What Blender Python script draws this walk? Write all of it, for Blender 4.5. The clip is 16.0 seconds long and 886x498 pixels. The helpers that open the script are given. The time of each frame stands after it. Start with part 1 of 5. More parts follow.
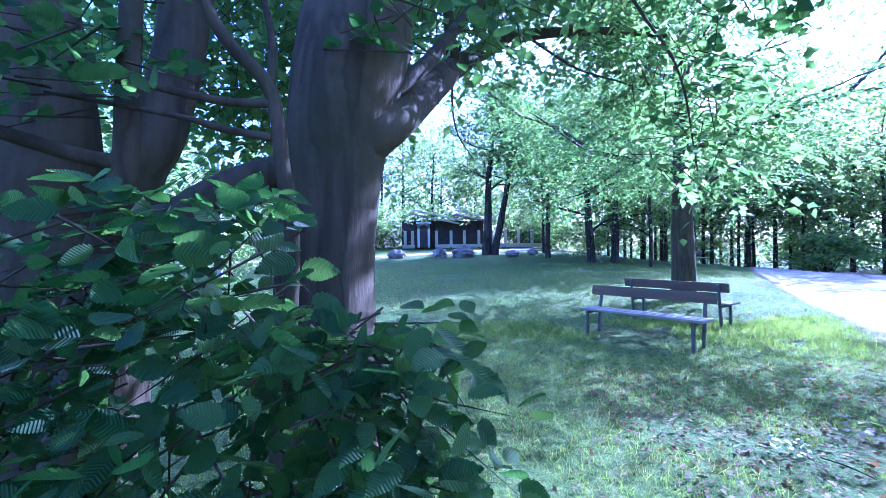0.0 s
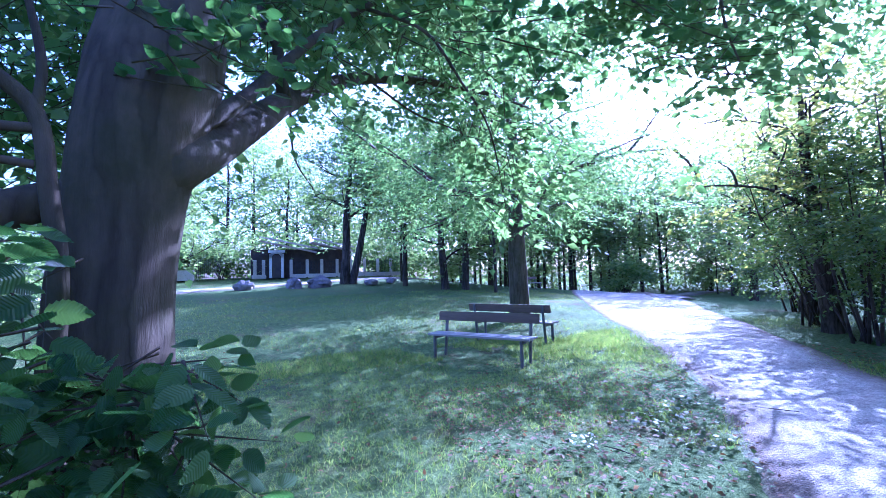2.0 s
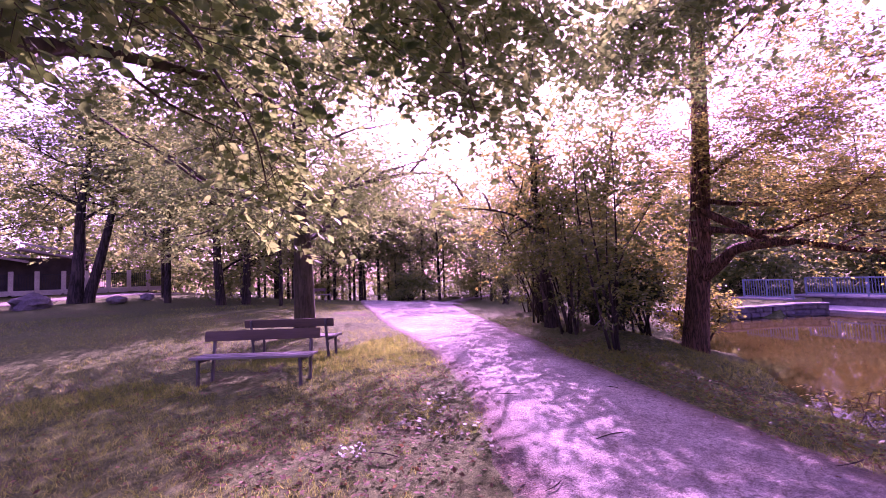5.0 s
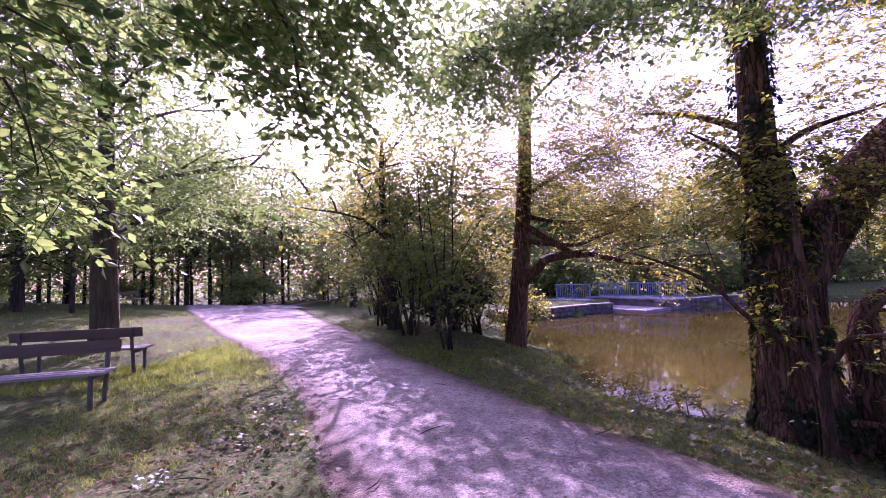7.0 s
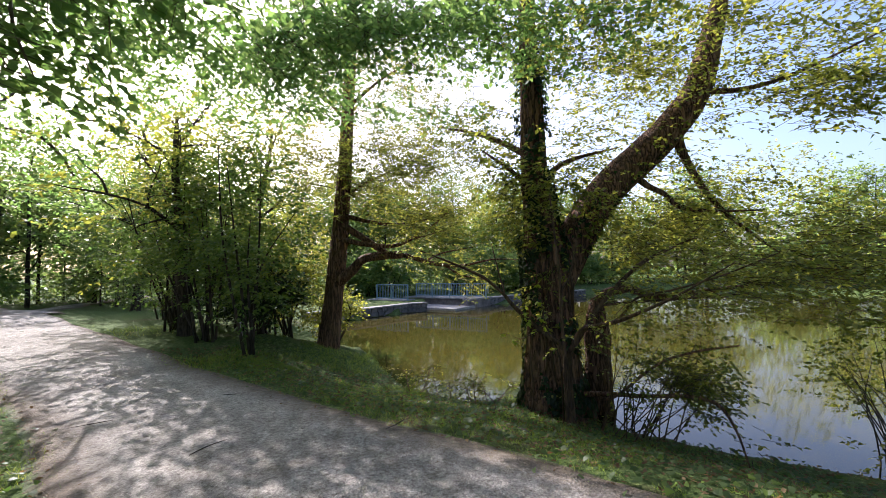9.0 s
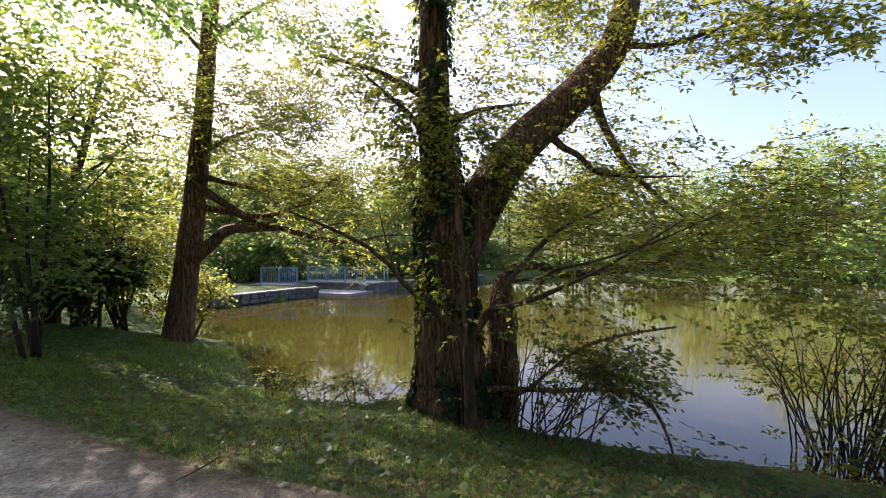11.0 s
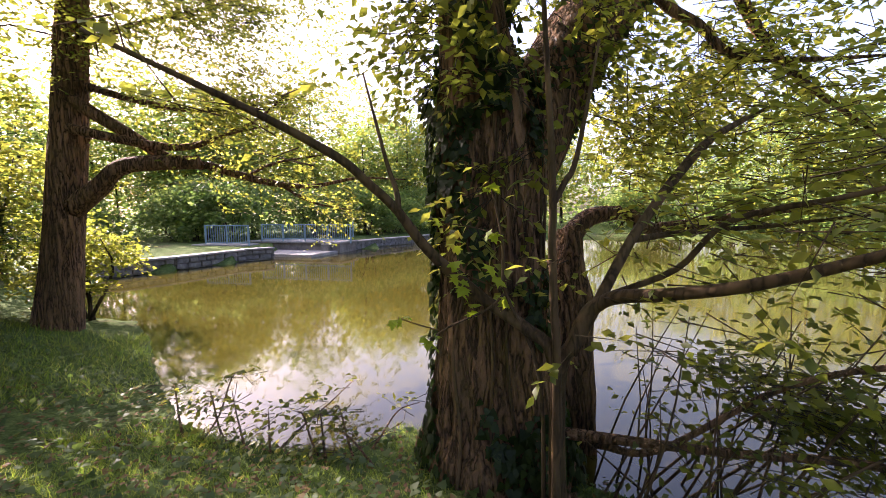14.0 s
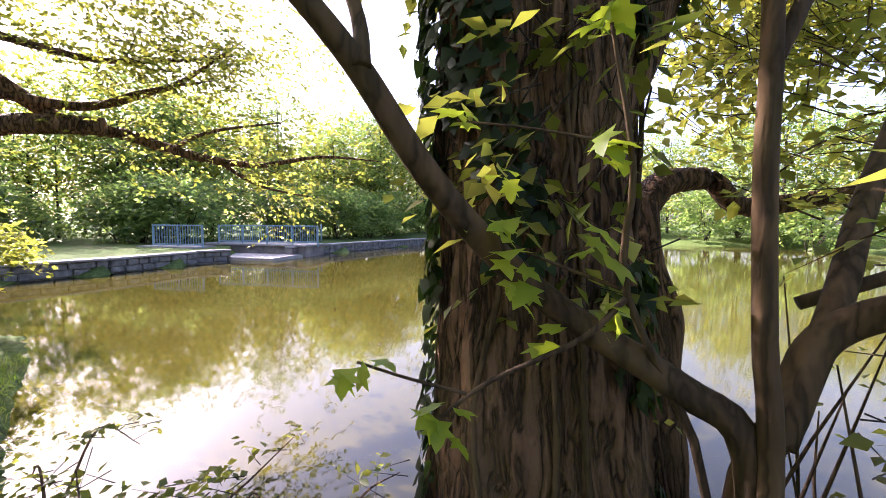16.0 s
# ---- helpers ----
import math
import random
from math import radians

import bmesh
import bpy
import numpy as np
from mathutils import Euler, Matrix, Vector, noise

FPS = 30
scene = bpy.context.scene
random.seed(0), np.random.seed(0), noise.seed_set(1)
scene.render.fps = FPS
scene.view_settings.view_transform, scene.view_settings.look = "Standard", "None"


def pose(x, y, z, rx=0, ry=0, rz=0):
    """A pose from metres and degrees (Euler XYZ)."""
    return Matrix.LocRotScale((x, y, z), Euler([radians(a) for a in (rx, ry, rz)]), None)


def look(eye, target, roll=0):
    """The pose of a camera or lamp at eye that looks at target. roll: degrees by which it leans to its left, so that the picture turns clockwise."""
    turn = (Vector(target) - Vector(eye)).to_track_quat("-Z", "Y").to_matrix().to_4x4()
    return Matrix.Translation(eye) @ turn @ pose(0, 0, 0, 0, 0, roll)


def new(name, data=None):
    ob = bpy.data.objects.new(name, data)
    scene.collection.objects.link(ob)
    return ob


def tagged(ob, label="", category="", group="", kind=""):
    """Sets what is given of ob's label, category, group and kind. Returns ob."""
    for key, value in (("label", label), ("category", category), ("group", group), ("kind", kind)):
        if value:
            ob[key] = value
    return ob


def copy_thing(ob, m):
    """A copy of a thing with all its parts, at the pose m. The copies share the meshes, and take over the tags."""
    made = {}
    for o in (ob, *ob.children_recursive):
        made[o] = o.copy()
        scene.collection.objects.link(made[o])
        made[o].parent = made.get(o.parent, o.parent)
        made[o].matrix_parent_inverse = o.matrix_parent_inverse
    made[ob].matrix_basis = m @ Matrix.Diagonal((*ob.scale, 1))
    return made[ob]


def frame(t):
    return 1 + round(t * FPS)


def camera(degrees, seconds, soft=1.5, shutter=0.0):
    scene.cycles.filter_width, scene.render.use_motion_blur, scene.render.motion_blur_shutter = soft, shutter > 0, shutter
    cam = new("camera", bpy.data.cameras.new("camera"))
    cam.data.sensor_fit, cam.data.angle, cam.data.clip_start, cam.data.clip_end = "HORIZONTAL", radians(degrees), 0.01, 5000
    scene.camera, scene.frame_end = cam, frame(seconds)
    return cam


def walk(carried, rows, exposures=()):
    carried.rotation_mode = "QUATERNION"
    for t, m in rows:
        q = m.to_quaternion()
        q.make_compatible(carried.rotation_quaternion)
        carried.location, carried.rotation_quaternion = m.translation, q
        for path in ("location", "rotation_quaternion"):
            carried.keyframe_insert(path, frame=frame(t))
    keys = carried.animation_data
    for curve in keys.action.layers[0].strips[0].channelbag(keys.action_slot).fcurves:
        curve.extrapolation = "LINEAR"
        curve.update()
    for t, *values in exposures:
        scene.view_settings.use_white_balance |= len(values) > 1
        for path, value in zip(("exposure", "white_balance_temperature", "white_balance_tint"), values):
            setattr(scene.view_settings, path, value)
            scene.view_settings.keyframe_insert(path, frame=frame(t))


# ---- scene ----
cam = camera(92.9, 16.0, 0.75)
PATH = [
    (0, (-0.085, -0.137, 1.529), (-0.019, 1.862, 1.533), -0.8),
    (0.5, (-0.033, -0.212, 1.525), (0.227, 1.771, 1.558), -1.0),
    (1, (0.018, -0.259, 1.528), (0.439, 1.695, 1.595), -1.2),
    (1.5, (0.052, -0.272, 1.535), (0.625, 1.641, 1.633), -1.5),
    (2, (0.076, -0.292, 1.542), (0.781, 1.576, 1.667), -1.7),
    (2.5, (0.092, -0.305, 1.543), (0.937, 1.503, 1.68), -2.0),
    (3, (0.106, -0.315, 1.545), (1.073, 1.43, 1.689), -2.2),
    (3.5, (0.13, -0.325, 1.551), (1.222, 1.344, 1.697), -2.3),
    (4, (0.164, -0.332, 1.554), (1.391, 1.24, 1.7), -2.5),
    (4.2, (0.177, -0.34, 1.554), (1.464, 1.184, 1.698), -2.6),
    (6.3, (0.224, -0.558, 1.589), (1.969, 0.409, 1.721), -2.1),
    (6.5, (0.221, -0.571, 1.589), (2.0, 0.332, 1.718), -2.0),
    (7, (0.226, -0.604, 1.593), (2.081, 0.133, 1.715), -2.0),
    (7.5, (0.245, -0.65, 1.588), (2.167, -0.113, 1.709), -1.9),
    (8, (0.218, -0.692, 1.603), (2.185, -0.351, 1.721), -1.8),
    (8.5, (0.223, -0.745, 1.601), (2.214, -0.59, 1.718), -1.8),
    (9, (0.315, -0.852, 1.574), (2.311, -0.908, 1.676), -1.0),
    (9.5, (0.5, -0.9, 1.547), (2.468, -1.242, 1.64), -0.5),
    (9.7, (0.603, -0.911, 1.564), (2.546, -1.375, 1.65), -0.5),
    (11.8, (2.442, -1.421, 1.235), (4.378, -1.921, 1.256), -0.2),
    (12, (2.594, -1.425, 1.246), (4.543, -1.87, 1.25), -0.3),
    (12.5, (3.028, -1.397, 1.223), (5.001, -1.725, 1.208), -0.1),
    (13, (3.469, -1.365, 1.21), (5.444, -1.678, 1.168), -0.3),
    (13.5, (3.882, -1.355, 1.201), (5.832, -1.791, 1.117), -0.3),
    (14, (4.246, -1.373, 1.202), (6.124, -2.043, 1.039), -0.3),
    (14.5, (4.624, -1.455, 1.133), (6.509, -2.114, 1.008), -0.5),
    (15, (4.959, -1.535, 1.061), (6.826, -2.242, 0.929), -0.1),
    (15.5, (5.298, -1.642, 0.992), (7.136, -2.42, 0.868), 0.2),
    (16, (5.564, -1.708, 0.94), (7.396, -2.5, 0.815), 0.5),
]
EXPOSURES = [(0.0, 2.60, 3850, 44), (0.5, 2.54, 6500, 5), (1.0, 2.15, 6900, 178), (1.5, 1.85, 5130, 176), (2.0, 2.30, 3950, 50), (2.5, 2.10, 6500, 5), (3.0, 1.72, 6950, 152), (3.5, 1.50, 5130, 176), (4.0, 1.78, 4250, 60),
             (4.5, 1.75, 6400, 0), (5.0, 1.60, 6100, 175), (5.5, 1.50, 5130, 176), (6.0, 1.75, 4050, 55), (6.5, 1.74, 5550, 14), (7.0, 1.54, 5500, 105), (7.3, 1.37, 5700, 24), (9.5, 1.34, 5800, 22), (12.0, 1.83, 6300, 33), (14.0, 2.21, 6500, 34), (16.0, 2.53, 6000, 34)]
walk(cam, [(r[0], look(*r[1:])) for r in PATH], EXPOSURES)

# ---- light ----
SUN_AZ, SUN_EL = 54.0, 32.5  # degrees clockwise from +y, and above the horizon
world = bpy.data.worlds.new("world")
scene.world = world
world.use_nodes = True
wn = world.node_tree.nodes
sky = wn.new("ShaderNodeTexSky")
sky.sky_type, sky.sun_disc = "NISHITA", False
sky.sun_elevation, sky.sun_rotation = radians(SUN_EL), radians(SUN_AZ)
sky.dust_density = 4.0
wn["Background"].inputs["Strength"].default_value = 0.135
world.node_tree.links.new(sky.outputs[0], wn["Background"].inputs["Color"])
sun = new("sun", bpy.data.lights.new("sun", "SUN"))
sun.data.energy, sun.data.angle, sun.data.color = 5.0, radians(0.5), (1.0, 0.93, 0.82)
sdir = Vector((math.sin(radians(SUN_AZ)) * math.cos(radians(SUN_EL)), math.cos(radians(SUN_AZ)) * math.cos(radians(SUN_EL)), math.sin(radians(SUN_EL))))
sun.matrix_world = look(sdir * 60, (0, 0, 0))

# ---- materials ----


def nodes_of(name, rough=0.8, metal=0.0):
    m = bpy.data.materials.new(name)
    m.use_nodes = True
    nt = m.node_tree
    b = nt.nodes["Principled BSDF"]
    b.inputs["Roughness"].default_value, b.inputs["Metallic"].default_value = rough, metal
    return m, nt, b


def add(nt, kind, **kw):
    n = nt.nodes.new(kind)
    for k, v in kw.items():
        n.inputs[k.replace("_", " ")].default_value = v
    return n


def ramp(nt, fac, stops):
    n = nt.nodes.new("ShaderNodeValToRGB")
    el = n.color_ramp.elements
    while len(el) < len(stops):
        el.new(0.5)
    for e, (p, c) in zip(el, stops):
        e.position, e.color = p, (*c, 1)
    nt.links.new(fac, n.inputs[0])
    return n.outputs[0]


def mixc(nt, fac, a, b, mode="MIX"):
    n = nt.nodes.new("ShaderNodeMix")
    n.data_type, n.blend_type = "RGBA", mode
    for sock, val in ((n.inputs[0], fac), (n.inputs[6], a), (n.inputs[7], b)):
        if hasattr(val, "links"):
            nt.links.new(val, sock)
        elif isinstance(val, tuple):
            sock.default_value = (*val, 1)
        else:
            sock.default_value = val
    return n.outputs[2]


def coords(nt, scale=(1, 1, 1), kind="Object"):
    tc = nt.nodes.new("ShaderNodeTexCoord")
    mp = nt.nodes.new("ShaderNodeMapping")
    mp.inputs["Scale"].default_value = scale
    nt.links.new(tc.outputs[kind], mp.inputs[0])
    return mp.outputs[0]


def noise_of(nt, vec, scale, detail=4.0, rough=0.55):
    n = add(nt, "ShaderNodeTexNoise", Scale=scale, Detail=detail, Roughness=rough)
    nt.links.new(vec, n.inputs["Vector"])
    return n.outputs[0]


def bump(nt, bsdf, height, strength, dist):
    n = add(nt, "ShaderNodeBump", Strength=strength, Distance=dist)
    nt.links.new(height, n.inputs["Height"])
    nt.links.new(n.outputs[0], bsdf.inputs["Normal"])


def surface(name, stops, scale=3.0, fine=30.0, rough=0.8, metal=0.0, bumpy=0.4, dist=0.01, stretch=(1, 1, 1)):
    """A plain rough surface: colour from noise at two scales, fine relief."""
    m, nt, b = nodes_of(name, rough, metal)
    v = coords(nt, stretch)
    big, small = noise_of(nt, v, scale), noise_of(nt, v, fine, 6.0, 0.65)
    col = ramp(nt, big, stops)
    grit = ramp(nt, small, [(0.3, (0.62, 0.62, 0.62)), (0.7, (1.0, 1.0, 1.0))])
    nt.links.new(mixc(nt, 1.0, col, grit, "MULTIPLY"), b.inputs["Base Color"])
    bump(nt, b, small, bumpy, dist)
    return m


def bark(name, dark, light, moss=None, ridge=9.0, rough=0.9, depth=0.02, crack=0.6):
    """Bark: long upright plates parted by cracks, fine grain and blotches."""
    m, nt, b = nodes_of(name, rough)
    w = coords(nt)
    v = coords(nt, (1, 1, 0.13))
    vv = mixc(nt, 0.06, v, noise_of(nt, w, 5.0, 3.0), "ADD")
    plate = ramp(nt, noise_of(nt, vv, ridge, 3.0, 0.55), [(0.34, (1, 1, 1)), (0.44, (0.55, 0.55, 0.55)), (0.5, (0, 0, 0)), (0.55, (0.6, 0.6, 0.6)), (0.68, (1, 1, 1))])
    cut = noise_of(nt, coords(nt, (1, 1, 0.55)), ridge * 2.0, 5.0, 0.65)
    grain = noise_of(nt, v, ridge * 6, 6.0, 0.75)
    h = mixc(nt, 1 - crack, plate, mixc(nt, 0.5, cut, grain))
    mid = tuple((p + q) * 0.45 for p, q in zip(dark, light))
    col = ramp(nt, h, [(0.12, dark), (0.5, mid), (0.86, light)])
    col = mixc(nt, 1.0, col, ramp(nt, noise_of(nt, w, 1.3, 4.0), [(0.3, (0.7, 0.68, 0.66)), (0.7, (1.25, 1.2, 1.15))]), "MULTIPLY")
    if moss:
        col = mixc(nt, ramp(nt, noise_of(nt, w, 2.6, 6.0, 0.65), [(0.45, (0, 0, 0)), (0.66, (0.65, 0.65, 0.65))]), col, moss)
    nt.links.new(col, b.inputs["Base Color"])
    b.inputs["Specular IOR Level"].default_value = 0.2
    bump(nt, b, h, 1.0, depth)
    return m


def leaf(name, tones, through_col, veins=False, gloss=0.45, share=0.58):
    """A leaf: sunlight passes through it; each one has a tone of its own."""
    m, nt, b = nodes_of(name, gloss)
    geo = nt.nodes.new("ShaderNodeNewGeometry")
    tone = ramp(nt, geo.outputs["Random Per Island"], [(i / (len(tones) - 1), c) for i, c in enumerate(tones)])
    v = coords(nt)
    patch = ramp(nt, noise_of(nt, v, 0.8), [(0.35, (0.72, 0.78, 0.6)), (0.65, (1.1, 1.1, 1.0))])
    col = mixc(nt, 1.0, tone, patch, "MULTIPLY")
    nt.links.new(col, b.inputs["Base Color"])
    b.inputs["Specular IOR Level"].default_value = 0.35
    tr = nt.nodes.new("ShaderNodeBsdfTranslucent")
    nt.links.new(mixc(nt, 1.0, col, through_col, "MULTIPLY"), tr.inputs["Color"])
    if veins:
        uv = nt.nodes.new("ShaderNodeUVMap")
        wave = add(nt, "ShaderNodeTexWave", Scale=1.0, Distortion=0.4)
        wave.bands_direction = "Y"
        nt.links.new(uv.outputs[0], wave.inputs["Vector"])
        bump(nt, b, wave.outputs["Fac"], 0.8, 0.006)
    mx = add(nt, "ShaderNodeMixShader", Fac=share)
    nt.links.new(b.outputs[0], mx.inputs[1])
    nt.links.new(tr.outputs[0], mx.inputs[2])
    nt.links.new(mx.outputs[0], nt.nodes["Material Output"].inputs["Surface"])
    return m


M = {}
M["leaf"] = leaf("hornbeam_leaf", [(0.05, 0.10, 0.032), (0.08, 0.135, 0.045), (0.115, 0.17, 0.06)], (3.1, 2.9, 2.1), veins=True)
# darker copy of the hornbeam leaf: the close twigs' shade put into its colour
M["leaf_shaded"] = leaf("shaded_hornbeam_leaf", [(0.035, 0.08, 0.026), (0.055, 0.11, 0.035), (0.09, 0.15, 0.05)], (3.0, 3.0, 1.6), veins=True, gloss=0.5, share=0.45)
M["leaf_far"] = leaf("wood_leaf", [(0.055, 0.10, 0.032), (0.09, 0.135, 0.045), (0.14, 0.18, 0.065)], (3.1, 2.9, 2.1))
M["leaf_pond"] = leaf("alder_leaf", [(0.065, 0.09, 0.022), (0.115, 0.13, 0.032), (0.17, 0.18, 0.045)], (3.5, 3.1, 1.8))
M["leaf_shrub"] = leaf("shrub_leaf", [(0.045, 0.09, 0.02), (0.08, 0.125, 0.03), (0.12, 0.165, 0.04)], (2.3, 2.1, 1.4), share=0.45)
M["leaf_maple"] = leaf("maple_leaf", [(0.17, 0.23, 0.03), (0.24, 0.30, 0.05)], (2.6, 2.4, 1.0))
M["leaf_ivy"] = leaf("ivy_leaf", [(0.015, 0.03, 0.01), (0.03, 0.05, 0.015), (0.05, 0.075, 0.03)], (1.2, 1.4, 0.6), gloss=0.45)
M["leaf_weed"] = leaf("weed_leaf", [(0.045, 0.08, 0.028), (0.08, 0.12, 0.045), (0.12, 0.16, 0.07)], (1.8, 1.8, 1.0), gloss=0.5)
M["leaf_dark"] = leaf("holly_leaf", [(0.015, 0.03, 0.012), (0.03, 0.05, 0.018)], (1.2, 1.3, 0.6), gloss=0.35)
M["bark_smooth"] = bark("hornbeam_bark", (0.02, 0.016, 0.009), (0.16, 0.128, 0.078), moss=(0.04, 0.042, 0.014), ridge=6.0, depth=0.012, crack=0.3)
M["bark_rough"] = bark("alder_bark", (0.012, 0.008, 0.005), (0.27, 0.152, 0.085), moss=(0.14, 0.088, 0.042), ridge=17.0, depth=0.05, crack=0.65)
M["bark_far"] = bark("wood_bark", (0.015, 0.013, 0.009), (0.085, 0.068, 0.05), ridge=7.0, depth=0.01)
M["bark_pale"] = bark("sapling_bark", (0.025, 0.017, 0.01), (0.135, 0.083, 0.044), moss=(0.09, 0.062, 0.026), ridge=12.0, depth=0.006)
M["stone"] = surface("quay_stone", [(0.3, (0.08, 0.074, 0.07)), (0.7, (0.27, 0.245, 0.23))], 5.0, 25.0, 0.9)
M["mortar"] = surface("mortar", [(0.3, (0.14, 0.13, 0.12)), (0.7, (0.24, 0.22, 0.21))], 3.0, 25.0, 0.95)
M["coping"] = surface("coping_stone", [(0.3, (0.22, 0.205, 0.19)), (0.7, (0.38, 0.355, 0.33))], 2.0, 20.0, 0.9)
M["boulder"] = surface("boulder_stone", [(0.3, (0.12, 0.10, 0.09)), (0.7, (0.3, 0.25, 0.22))], 2.0, 14.0, 0.9, dist=0.03)
M["plank"] = surface("weathered_plank", [(0.3, (0.13, 0.085, 0.05)), (0.7, (0.24, 0.16, 0.10))], 2.0, 26.0, 0.75, stretch=(0.12, 1, 1), dist=0.004)
M["plank_grey"] = surface("grey_plank", [(0.3, (0.24, 0.21, 0.18)), (0.7, (0.42, 0.38, 0.33))], 2.0, 26.0, 0.8, stretch=(0.12, 1, 1), dist=0.004)
M["paint_blue"] = surface("blue_grey_paint", [(0.3, (0.16, 0.27, 0.33)), (0.7, (0.24, 0.36, 0.42))], 4.0, 40.0, 0.5, bumpy=0.1)
M["render_wall"] = surface("rendered_wall", [(0.3, (0.42, 0.36, 0.28)), (0.7, (0.58, 0.52, 0.42))], 0.8, 20.0, 0.9)
M["white"] = surface("white_paint", [(0.3, (0.62, 0.60, 0.56)), (0.7, (0.78, 0.76, 0.72))], 1.5, 20.0, 0.8, bumpy=0.2)
M["roof"] = surface("roof_felt", [(0.3, (0.22, 0.17, 0.14)), (0.7, (0.4, 0.33, 0.28))], 1.5, 20.0, 0.85)
M["dark_wood"] = surface("dark_stained_wood", [(0.3, (0.03, 0.02, 0.015)), (0.7, (0.07, 0.05, 0.035))], 2.0, 20.0, 0.7)
M["frame_iron"] = surface("worn_grey_iron", [(0.3, (0.10, 0.095, 0.085)), (0.7, (0.2, 0.19, 0.17))], 6.0, 40.0, 0.7, 0.3)
M["iron"] = surface("dark_iron", [(0.3, (0.03, 0.03, 0.03)), (0.7, (0.07, 0.07, 0.07))], 4.0, 30.0, 0.6, 0.6)
M["zinc"] = surface("galvanised_steel", [(0.3, (0.34, 0.35, 0.37)), (0.7, (0.5, 0.51, 0.53))], 4.0, 30.0, 0.5, 0.6)
M["petal"] = surface("white_petal", [(0.3, (0.72, 0.72, 0.68)), (0.7, (0.82, 0.82, 0.78))], 8.0, 40.0, 0.6)
M["litter"] = leaf("dry_leaf", [(0.12, 0.07, 0.035), (0.2, 0.13, 0.07), (0.3, 0.21, 0.12)], (0.8, 0.7, 0.5), gloss=0.7)
M["grass"] = leaf("grass_blade", [(0.075, 0.125, 0.03), (0.125, 0.185, 0.045), (0.23, 0.24, 0.09)], (2.0, 2.0, 0.8), gloss=0.5)
M["pebble"] = surface("pebble", [(0.3, (0.24, 0.22, 0.19)), (0.7, (0.52, 0.49, 0.44))], 40.0, 90.0, 0.85)


def turf_colour(nt, v):
    """Turf, bare and litter-strewn in patches; returns the colour and the relief."""
    big, mid, clump, fine = noise_of(nt, v, 0.3, 3.0), noise_of(nt, v, 1.7, 5.0), noise_of(nt, v, 11.0, 5.0, 0.7), noise_of(nt, v, 55.0, 6.0, 0.75)
    tuft = mixc(nt, 0.5, clump, fine)
    green = ramp(nt, tuft, [(0.36, (0.02, 0.034, 0.011)), (0.52, (0.08, 0.12, 0.032)), (0.66, (0.19, 0.225, 0.08))])
    brown = ramp(nt, tuft, [(0.36, (0.045, 0.03, 0.016)), (0.52, (0.12, 0.085, 0.05)), (0.66, (0.25, 0.19, 0.115))])
    k = mixc(nt, 0.55, big, mid)
    return mixc(nt, ramp(nt, k, [(0.53, (0, 0, 0)), (0.69, (0.85, 0.85, 0.85))]), green, brown), brown, tuft


def soil_material():
    m, nt, b = nodes_of("turf", 0.95)
    col, _, tuft = turf_colour(nt, coords(nt))
    nt.links.new(col, b.inputs["Base Color"])
    b.inputs["Specular IOR Level"].default_value = 0.08
    bump(nt, b, tuft, 1.0, 0.05)
    return m


def water_material():
    m, nt, b = nodes_of("pond_water", 0.0)
    v = coords(nt)
    murk = ramp(nt, noise_of(nt, v, 0.25), [(0.3, (0.036, 0.03, 0.005)), (0.7, (0.055, 0.046, 0.009))])
    nt.links.new(murk, b.inputs["Base Color"])
    b.inputs["IOR"].default_value = 1.43
    bump(nt, b, mixc(nt, 0.5, noise_of(nt, v, 2.2, 2.0), noise_of(nt, coords(nt, (1, 2.5, 1)), 9.0, 2.0)), 0.035, 0.03)
    return m


def gravel_material():
    m, nt, b = nodes_of("gravel", 0.95)
    v = coords(nt)
    big, mid, grit, stone = noise_of(nt, v, 0.6, 4.0), noise_of(nt, v, 5.0, 6.0, 0.7), noise_of(nt, v, 70.0, 6.0, 0.75), add(nt, "ShaderNodeTexVoronoi", Scale=55.0)
    nt.links.new(v, stone.inputs["Vector"])
    col = ramp(nt, mixc(nt, 0.55, big, mid), [(0.38, (0.25, 0.222, 0.185)), (0.6, (0.5, 0.46, 0.4))])
    col = mixc(nt, 1.0, col, ramp(nt, grit, [(0.32, (0.45, 0.43, 0.4)), (0.66, (1.1, 1.1, 1.1))]), "MULTIPLY")
    col = mixc(nt, 1.0, col, ramp(nt, noise_of(nt, v, 24.0, 5.0, 0.7), [(0.36, (0.55, 0.53, 0.5)), (0.5, (0.95, 0.95, 0.95)), (0.66, (1.25, 1.25, 1.25))]), "MULTIPLY")
    # towards its edges the gravel is trodden into earth, then turf
    turf, earth, tuft = turf_colour(nt, v)
    rim = nt.nodes.new("ShaderNodeAttribute")
    rim.attribute_name = "rim"
    fray = mixc(nt, 0.3, rim.outputs["Fac"], mixc(nt, 0.5, noise_of(nt, v, 1.6, 5.0, 0.65), noise_of(nt, v, 9.0, 5.0, 0.7)))
    col = mixc(nt, ramp(nt, fray, [(0.24, (1, 1, 1)), (0.52, (0, 0, 0))]), col, earth)
    col = mixc(nt, ramp(nt, fray, [(0.16, (1, 1, 1)), (0.24, (0, 0, 0))]), col, turf)
    nt.links.new(col, b.inputs["Base Color"])
    bump(nt, b, mixc(nt, 0.5, stone.outputs["Distance"], grit), 1.0, 0.03)
    return m


M["soil"], M["water"], M["gravel"] = soil_material(), water_material(), gravel_material()

# ---- builders ----
R = np.random.default_rng(7)


